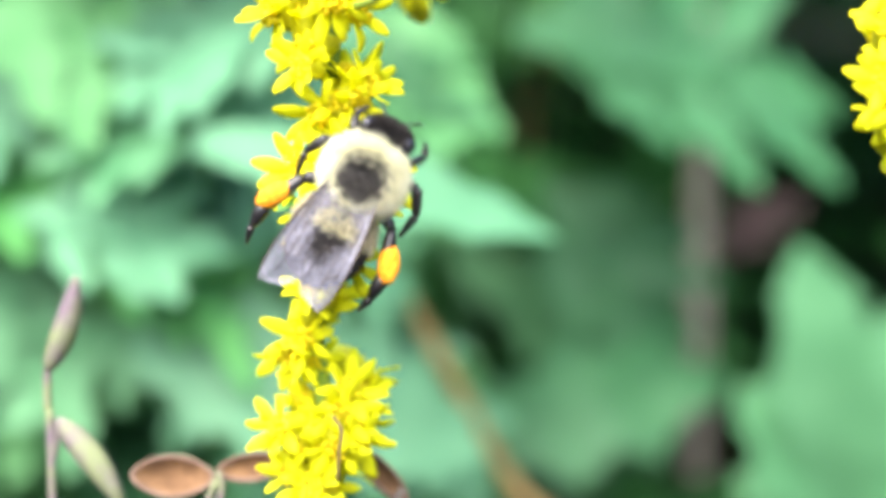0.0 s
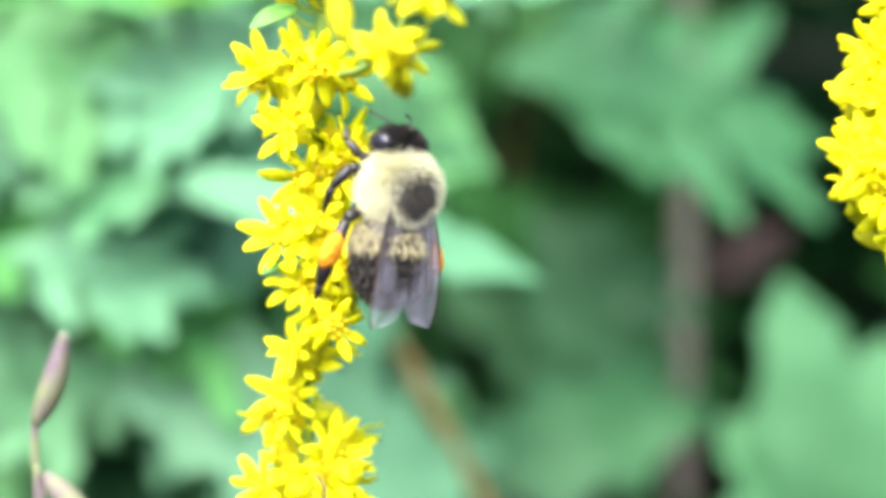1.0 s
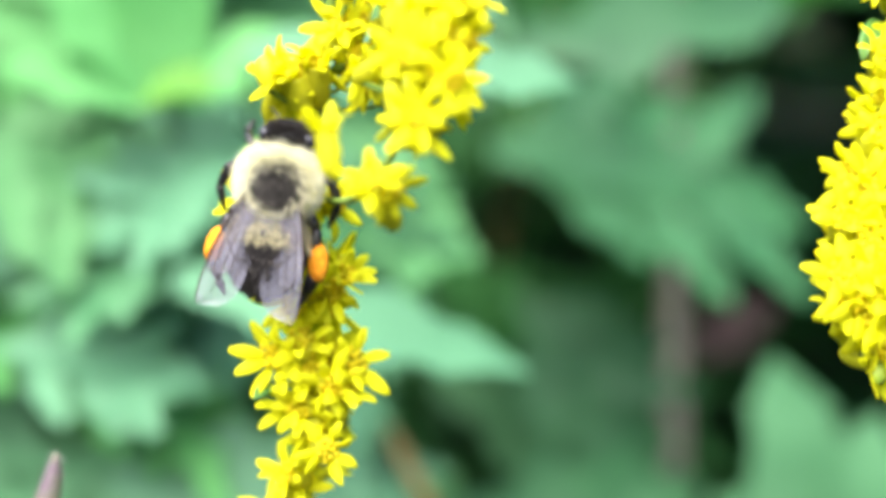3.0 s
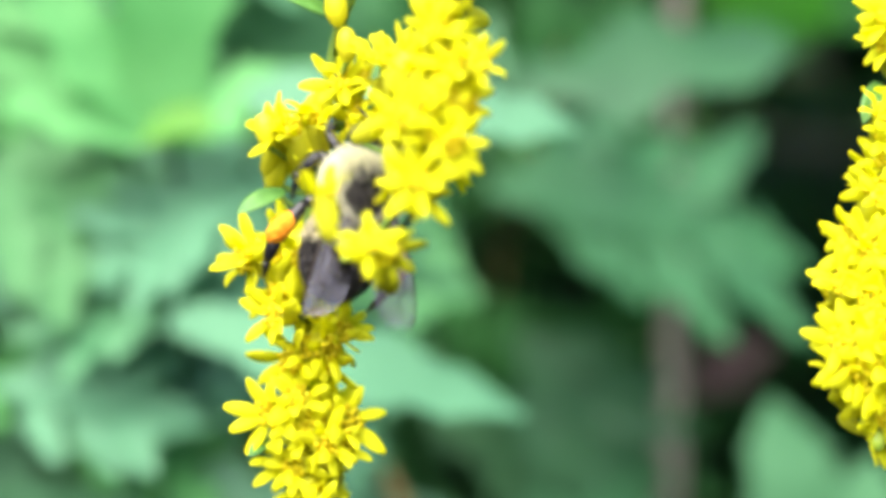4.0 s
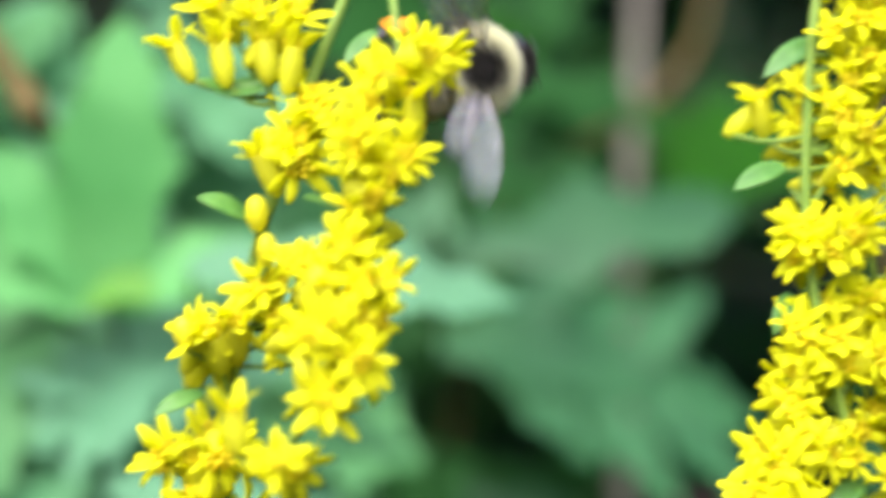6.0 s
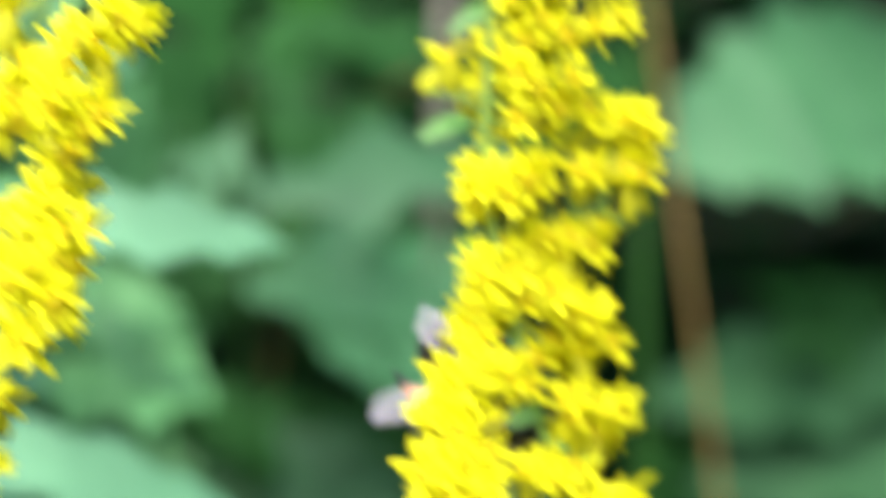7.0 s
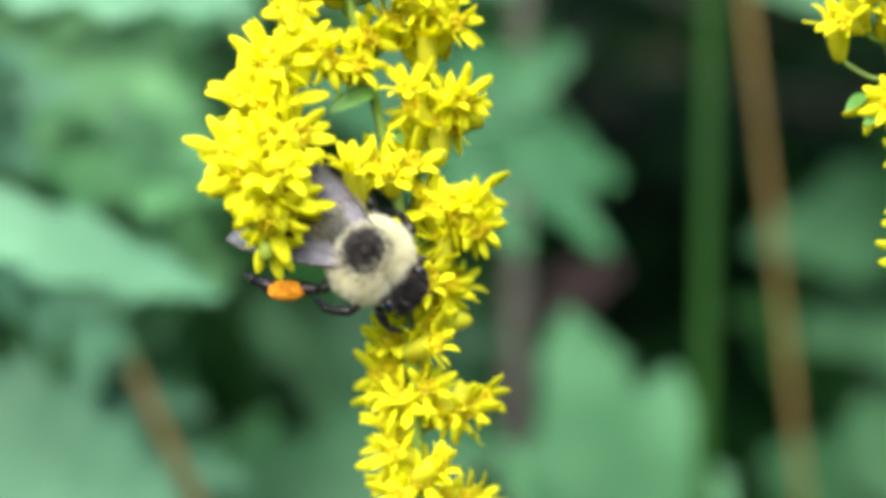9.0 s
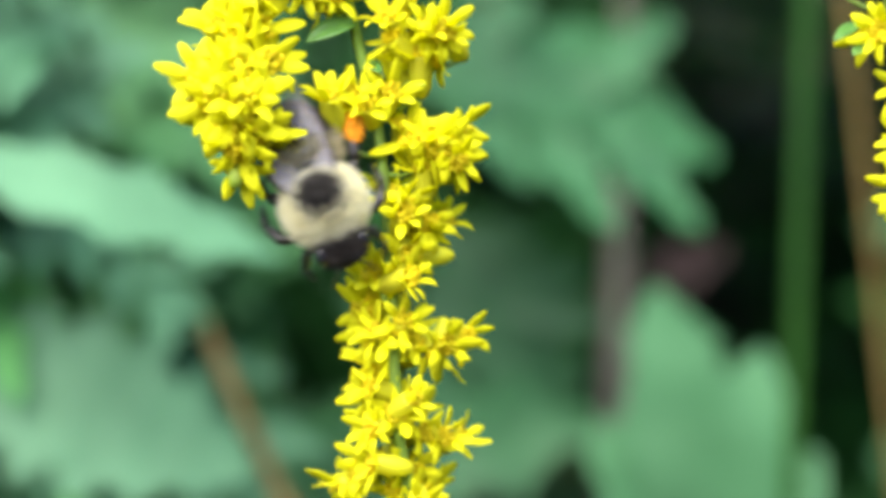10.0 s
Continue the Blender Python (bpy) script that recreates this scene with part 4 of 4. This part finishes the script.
EYE = solid("eye_black", 4000, [(0.4, (0.012, 0.012, 0.02)), (0.6, (0.03, 0.03, 0.045))], 0.15, 0.7, relief=0.1)
POLLEN = solid("pollen_orange", 2500, [(0.3, (0.70, 0.20, 0.005)), (0.7, (0.95, 0.42, 0.03))], 0.8, 0.2, relief=0.9)
VEIN = solid("wing_vein", 800, [(0.3, (0.03, 0.02, 0.015)), (0.7, (0.07, 0.05, 0.04))], 0.4)


def wing_material():
    m, nt, b = material("smoky_sheen_wing", 0.3, 0.65)
    # Lavender over the smoky tint is sky reflection put into the base colour.
    col, fac = noise_ramp(nt, 350, [(0.3, (0.24, 0.24, 0.31)), (0.7, (0.47, 0.47, 0.59))])
    nt.links.new(col, b.inputs["Base Color"])
    bump(nt, b, fac, 0.5, 0.0003)
    clear = nt.nodes.new("ShaderNodeBsdfTransparent")
    clear.inputs["Color"].default_value = (0.82, 0.78, 0.74, 1)
    mx = nt.nodes.new("ShaderNodeMixShader")
    mx.inputs["Fac"].default_value = 0.34
    nt.links.new(clear.outputs["BSDF"], mx.inputs[1])
    nt.links.new(b.outputs["BSDF"], mx.inputs[2])
    nt.links.new(mx.outputs["Shader"], nt.nodes["Material Output"].inputs["Surface"])
    return m


WING = wing_material()


def fur(centre, radii, count, length, lean, keep, seed, thick=0.055):
    """Hairs on an ellipsoid where keep(point) holds; they lean backwards."""
    rnd = random.Random(seed)
    bm = bmesh.new()
    c, r = Vector(centre), Vector(radii)
    made = 0
    while made < count:
        z, a = rnd.uniform(-1, 1), rnd.uniform(0, 6.2832)
        q = math.sqrt(1 - z * z)
        u = Vector((q * math.cos(a), q * math.sin(a), z))
        p = Vector((u.x * r.x, u.y * r.y, u.z * r.z))
        made += 1
        if not keep(p + c, rnd):
            continue
        n = Vector((u.x / r.x, u.y / r.y, u.z / r.z)).normalized()
        d = (n + lean + Vector([rnd.uniform(-0.45, 0.45) for _ in range(3)])).normalized()
        h = length * rnd.uniform(0.6, 1.25)
        s = d.cross(Vector([rnd.uniform(-1, 1) for _ in range(3)])).normalized() * thick
        p += c
        k = p + d * h * 0.55
        e = p + (d * 0.8 + lean * 0.35).normalized() * h
        va, vb, vc, vd, ve = (bm.verts.new(mm(x)) for x in (p - s, p + s, k - s * 0.8, k + s * 0.8, e))
        bm.faces.new((va, vb, vd, vc))
        bm.faces.new((vc, vd, ve))
    return bm


def in_spot(p, rnd):
    return p.z > 0.6 and (p.x / 1.85) ** 2 + ((p.y + 0.25) / 1.75) ** 2 < rnd.uniform(0.45, 1.35)


def wing_mesh(length, width, sign, name):
    """A wing that reaches back from its hinge; sign 1 is the right one."""
    bm = bmesh.new()
    n, rows = 16, []
    for i in range(n + 1):
        s = i / n
        half = width / 2 * (0.22 + 0.78 * math.sin(math.pi / 2 * min(1.0, s / 0.62))) * math.sqrt(max(0.0, 1 - max(0.0, (s - 0.70) / 0.30) ** 2.2))
        mid = 0.15 + 0.35 * math.sin(math.pi * s) - 0.75 * half
        outer, inner = mid + half, mid - half
        rows.append([(sign * (outer + (inner - outer) * k / 5), -length * s, 0.5 * math.sin(2.4 * s) - 0.25 * s + 0.10 * math.sin(k * 1.9 + s * 5)) for k in range(6)])
    grid = [[bm.verts.new(mm(p)) for p in r] for r in rows]
    for a, b in zip(grid, grid[1:]):
        for k in range(5):
            bm.faces.new((a[k], a[k + 1], b[k + 1], b[k]))
    wing = mesh_of(name, bm, WING)
    bm = bmesh.new()
    for k, last, r in ((0, 16, 0.10), (1, 12, 0.05), (2, 14, 0.05), (3, 11, 0.045), (4, 12, 0.04)):
        tube(bm, [mm(Vector(rows[i][k]) + Vector((0, 0, 0.02))) for i in range(0, last + 1)], [r * MM * (1 - 0.5 * i / 16) for i in range(last + 1)], 5)
    for i, k, j in ((7, 1, 8), (8, 2, 9), (9, 3, 9), (11, 1, 12), (5, 0, 6)):
        tube(bm, [mm(Vector(rows[i][k]) + Vector((0, 0, 0.02))), mm(Vector(rows[j][k + 1]) + Vector((0, 0, 0.02)))], [0.04 * MM] * 2, 5)
    return wing, mesh_of("venation", bm, VEIN)


def leg_mesh(points, widths):
    bm = bmesh.new()
    for a, b, w0, w1 in zip(points, points[1:], widths, widths[1:]):
        a, b = Vector(a), Vector(b)
        path = [a.lerp(b, s) for s in (0, 0.12, 0.5, 0.88, 1)]
        w = [w0 * 0.75, w0, (w0 + w1) / 2 * 1.12, w1, w1 * 0.7]
        tube(bm, [mm(p) for p in path], [x * MM for x in w], 8)
    rnd = random.Random(5)
    for a, b in zip(points[1:], points[2:]):
        a, b = Vector(a), Vector(b)
        for i in range(26):
            p = a.lerp(b, rnd.uniform(0.05, 0.95))
            d = Vector([rnd.uniform(-1, 1) for _ in range(3)]) * 0.55
            s = d.cross(b - a).normalized() * 0.03
            bm.faces.new([bm.verts.new(mm(x)) for x in (p - s, p + s, p + d)])
    return mesh_of("leg", bm, SHELL)


def build_bee():
    bee = new("bumblebee")
    bee.empty_display_size = 0.003
    tagged(bee, "bumblebee with cream furry thorax, black abdomen and orange pollen loads", "bee")
    bm = bmesh.new()
    ellipsoid(bm, mm((0, 0, 0)), mm((2.6, 2.45, 2.25)), u=20, v=14)
    thorax = part("thorax", bm, HIDE, bee, "thorax in cream fur with a black patch")
    back_lean = Vector((0, -0.35, 0))
    part("fur", fur((0, 0, 0), (2.6, 2.45, 2.25), 30000, 1.15, back_lean, lambda p, r: not in_spot(p, r), 41, 0.035), CREAM, thorax, "cream fur")
    part("black_patch", fur((0, 0, 0), (2.6, 2.45, 2.25), 32000, 0.8, back_lean, in_spot, 42, 0.05), PATCH_SHEEN_FUR, thorax, "black fur patch")
    bm = bmesh.new()
    ellipsoid(bm, mm((0, -0.2, 1.9)), mm((0.85, 0.8, 0.80)), u=16, v=10)
    part("bald_spot", bm, BARE, thorax, "small shiny bare spot")
    bm = bmesh.new()
    n, sides, rings = 18, 18, []
    for i in range(n + 1):
        s = i / n
        r = max(0.04, math.sin(math.pi * (0.10 + 0.87 * s)) ** 0.5) * (1 + 0.022 * math.cos(s * 6 * 2 * math.pi))
        y = -1.7 - 7.4 * s
        drop = -0.25 - 0.9 * s * s
        rings.append([bm.verts.new(mm((3.05 * r * math.cos(a), y, drop + 2.5 * r * math.sin(a)))) for a in (2 * math.pi * k / sides for k in range(sides))])
    for p, q in zip(rings, rings[1:]):
        for k in range(sides):
            bm.faces.new((p[k], q[k], q[(k + 1) % sides], p[(k + 1) % sides]))
    bm.faces.new(rings[0])
    bm.faces.new(rings[-1][::-1])
    abdomen = part("abdomen", bm, SHELL, bee, "glossy black banded abdomen")
    part("fur", fur((0, -5.3, -0.5), (3.0, 3.6, 2.45), 11000, 0.85, Vector((0, -0.7, 0)), lambda p, r: p.y > -4.5 + r.uniform(-0.6, 0.6), 43, 0.04), TAN_FUR, abdomen, "yellow fur on the first segment")
    part("black_fur", fur((0, -5.3, -0.6), (3.0, 3.75, 2.45), 5000, 0.5, Vector((0, -0.9, 0)), lambda p, r: p.y < -4.5 + r.uniform(-0.4, 0.4), 44, 0.04), BLACK_FUR, abdomen, "short black hair")
    bm = bmesh.new()
    ellipsoid(bm, mm((0, 3.2, -0.7)), mm((2.05, 1.25, 1.65)), u=18, v=12)
    ellipsoid(bm, mm((0, 4.2, -1.6)), mm((0.9, 0.6, 0.9)), u=12, v=8)
    head = part("head", bm, SHELL, bee, "black head")
    part("fur", fur((0, 3.2, -0.7), (2.05, 1.25, 1.65), 3200, 0.6, Vector((0, 0.2, 0)), lambda p, r: abs(p.x) < 1.6, 45), BLACK_FUR, head, "black hair")
    for sx in (-1, 1):
        bm = bmesh.new()
        ellipsoid(bm, mm((sx * 1.72, 3.45, -0.6)), mm((0.6, 0.85, 1.35)), u=14, v=10)
        part("eye", bm, EYE, head, "shiny dark eye")
        bm = bmesh.new()
        path = smooth_path([Vector(p) for p in ((sx * 0.5, 4.3, -0.8), (sx * 1.0, 5.0, -0.7), (sx * 1.5, 5.4, -1.4), (sx * 1.8, 5.7, -2.4))], 4)
        tube(bm, [mm(p) for p in path], [0.10 * MM] * len(path), 6)
        part("antenna", bm, SHELL, head)
    wings, legs = [], []
    for sx in (-1, 1):
        me, ve = wing_mesh(10.2, 3.2, sx, "forewing")
        w = put("forewing", me, bee, label="smoky clear wing with dark veins")
        put("venation", ve, w)
        wings.append((w, sx, 0))
        me, ve = wing_mesh(6.9, 2.2, sx, "hindwing")
        w = put("hindwing", me, bee, label="short smoky clear wing")
        put("venation", ve, w)
        wings.append((w, sx, 1))
        for kind, hip, pts, ws in (
                (0, (sx * 1.1, 1.9, -1.4), [(0, 0, 0), (sx * 1.5, 0.6, -0.3), (sx * 2.1, 1.7, -1.3), (sx * 1.7, 2.7, -2.0)], (0.42, 0.38, 0.30, 0.16)),
                (1, (sx * 1.5, 0.6, -1.6), [(0, 0, 0), (sx * 2.4, 0.6, 0.5), (sx * 3.4, -1.2, -0.2), (sx * 3.1, -3.2, -1.0)], (0.48, 0.42, 0.34, 0.16)),
                (2, (sx * 1.5, -1.0, -1.7), [(0, 0, 0), (sx * 2.1, -1.9, 0.8), (sx * 2.8, -5.5, 0.6), (sx * 2.5, -7.3, 0.0), (sx * 2.0, -8.5, -0.9)], (0.5, 0.48, 0.62, 0.36, 0.14))):
            leg = put("leg", leg_mesh(pts, ws), bee, Matrix.Translation(mm(hip)))
            if kind == 2:
                bm = bmesh.new()
                for v in ellipsoid(bm, mm((sx * 2.85, -4.4, 0.9)), mm((0.85, 1.55, 0.62)), Matrix.Rotation(radians(sx * 15), 4, "Z"), 18, 12):
                    v.co += Vector(v.co).normalized() * 0.00012 * noise.noise(v.co * 2600)
                part("pollen_load", bm, POLLEN, leg, "packed orange pollen load")
            legs.append((leg, sx, kind, Vector(hip)))
    return bee, wings, legs


bee, wings, legs = build_bee()

# seconds, right, ahead, up (mm), heading, roll, pitch
BEE_STEM = [
    (0, -8.9, 127.0, -15.4, 60, 0, -5),
    (0.3, -7.0, 127.0, -16.2, 38, 0, 0),
    (0.5, -5.9, 127.0, -16.4, 34, 0, 0),
    (0.7, -4.3, 127.0, -15.1, 40, 0, 0),
    (1, -5.0, 127.0, -11.4, 84, 38, 0),
    (1.2, -5.4, 127.0, -11.9, 88, 40, 0),
    (1.5, -7.5, 127.0, -10.0, 97, 42, 0),
    (1.8, -8.5, 127.0, -8.3, 97, 34, 0),
    (2, -8.8, 127.0, -6.8, 92, 24, 0),
    (2.3, -11.5, 127.0, -4.2, 98, 4, 0),
    (2.5, -12.3, 127.0, -3.0, 103, 0, 0),
    (2.7, -15.2, 127.0, -0.9, 98, 0, 0),
]
BEE_CLIMB = [
    (3.8, -4.6, 127.0, -1.3, 30, 0, 0),
    (4, -6.5, 127.0, 3.1, 72, 15, 0),
    (4.2, -7.4, 127.0, 5.5, 85, 10, 0),
    (4.5, -8.2, 127.0, 9.8, 96, 0, 0),
    (4.7, -8.6, 127.0, 11.3, 95, 0, 0),
    (5, -7.0, 127.0, 14.1, 90, 0, 0),
    (5.3, -5.0, 127.0, 15.6, 74, 15, -5),
    (5.4, -5.4, 127.0, 17.4, 77, 10, -8),
    (5.5, -8.1, 126.0, 22.3, 90, 0, -14),
    (5.6, -4.5, 127.0, 27.6, 88, 0, -14),
    (5.7, -1.2, 128.0, 34.3, 75, 10, -16),
]
BEE_FLIGHT = [(6.0, 9, 130, 29, 10, 10, -15), (6.3, 20, 136, 20, -20, 0, -5), (6.55, 29, 138, 8, -32, 0, 10)]
BEE_SPRAY = [
    (6.8, 35.2, 135.0, -1.2, -38, -8, 25),
    (7, 36.7, 134.5, -3.1, -46, -8, 22),
    (7.2, 36.9, 134.0, -6.8, -56, -8, 20),
    (7.5, 37.0, 131.0, -12.9, -56, -8, 15),
    (7.7, 36.9, 130.0, -12.5, -52, -5, 4),
    (8, 34.4, 129.0, -14.3, -38, 0, 6),
    (8.2, 36.5, 129.0, -13.5, -44, 0, 8),
    (8.5, 39.1, 129.0, -12.4, -58, -8, 10),
    (8.7, 39.4, 129.0, -14.1, -50, -12, 12),
    (9, 40.2, 129.0, -17.3, -38, -12, 12),
    (9.3, 39.9, 129.0, -15.5, -50, -12, 12),
    (9.5, 40.4, 128.5, -17.6, -58, -12, 12),
    (9.8, 41.4, 128.5, -17.5, -62, -12, 12),
    (10, 38.7, 128.5, -18.5, -63, -12, 12),
]


def bee_pose(right, ahead, up, heading, roll, pitch):
    h = radians(heading)
    y = Vector((math.cos(h), 0, math.sin(h)))
    z = Vector((0, -1, 0))
    turn = Matrix((y.cross(z), y, z)).transposed().to_4x4()
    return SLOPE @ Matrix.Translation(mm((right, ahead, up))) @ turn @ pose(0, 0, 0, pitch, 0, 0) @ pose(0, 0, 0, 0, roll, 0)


def motions():
    walk(bee, [(r[0], bee_pose(*r[1:])) for r in BEE_STEM + BEE_CLIMB + BEE_FLIGHT + BEE_SPRAY])
    # wings: spread and lift, folded over the back but for the flight
    rest = [(0, 8, 2), (0.5, 4, 5), (1.0, 3, 9), (1.5, 4, 23), (2.0, 0, 28), (2.5, 7, 11), (2.7, 16, 8), (3.8, 10, 12), (4.0, 0, 30), (4.5, 7, 7), (5.2, 8, 8)]
    raised = [(5.32, 45, 60), (5.45, 8, 94), (5.54, 12, 94)]
    after = [(6.8, -5, 55), (7.0, -5, 58), (7.2, 0, 65), (7.5, 10, 42), (8.0, 4, 26), (8.5, 10, 4), (9.0, 8, 26), (9.5, 4, 12), (10.0, -2, 16)]
    for w, sx, hind in wings:
        hinge = Matrix.Translation(mm((sx * 1.5, -0.5 - 0.7 * hind, 1.75 - 0.25 * hind)))
        rows = []
        for t, left, right in rest + after:
            spread = (right if sx > 0 else left) * (1.25 if hind else 1.0)
            rows.append((t, hinge @ pose(0, 0, 0, 3, 0, 0) @ pose(0, 0, 0, 0, -sx * 4, sx * spread)))
        for t, spread, up in raised:
            rows.append((t, hinge @ pose(0, 0, 0, 0, -sx * up, 0) @ pose(0, 0, 0, 0, 0, sx * spread)))
        for k in range(40):
            t = 5.58 + k / 30
            if t < 6.72:
                rows.append((t, hinge @ pose(0, 0, 0, 0, -sx * (48 if k % 2 else -36), 0) @ pose(0, 0, 0, 0, 0, sx * (78 - 16 * hind))))
        walk(w, sorted(rows, key=lambda r: r[0]))
    # legs: small steps; the hind pair with its pollen loads opens and closes
    outward = {-1: [(0, 13), (1, 5), (2, -8), (2.5, -14), (2.7, -10), (4.2, 10), (5.5, -18), (7, 8), (8, 12), (9, 2), (10, 2)],
               1: [(0, 8), (1, 4), (2, -4), (2.5, -12), (2.7, -8), (4.2, 5), (5.5, -18), (7, 8), (7.7, 4), (8.2, 4), (9, 28), (9.5, 22), (10, 8)]}
    for leg, sx, kind, hip in legs:
        rnd = random.Random(60 + kind * 2 + sx)
        rows = []
        for k in range(0, 21):
            t = k * 0.5
            flying = 5.4 < t < 6.6
            swing = rnd.uniform(-12, 12)
            if kind == 2:
                swing = sx * next(a + (b - a) * (t - t0) / (t1 - t0) for (t0, a), (t1, b) in zip(outward[sx], outward[sx][1:]) if t <= t1) + 0.3 * swing
            fold = 0
            if flying:
                fold = sx * 40 if kind == 2 else 0
                swing -= 0 if kind == 2 else sx * 25
            rows.append((t, Matrix.Translation(mm(hip)) @ pose(0, 0, 0, rnd.uniform(-6, 6) - (12 if flying else 0), fold, swing)))
        walk(leg, rows)


motions()
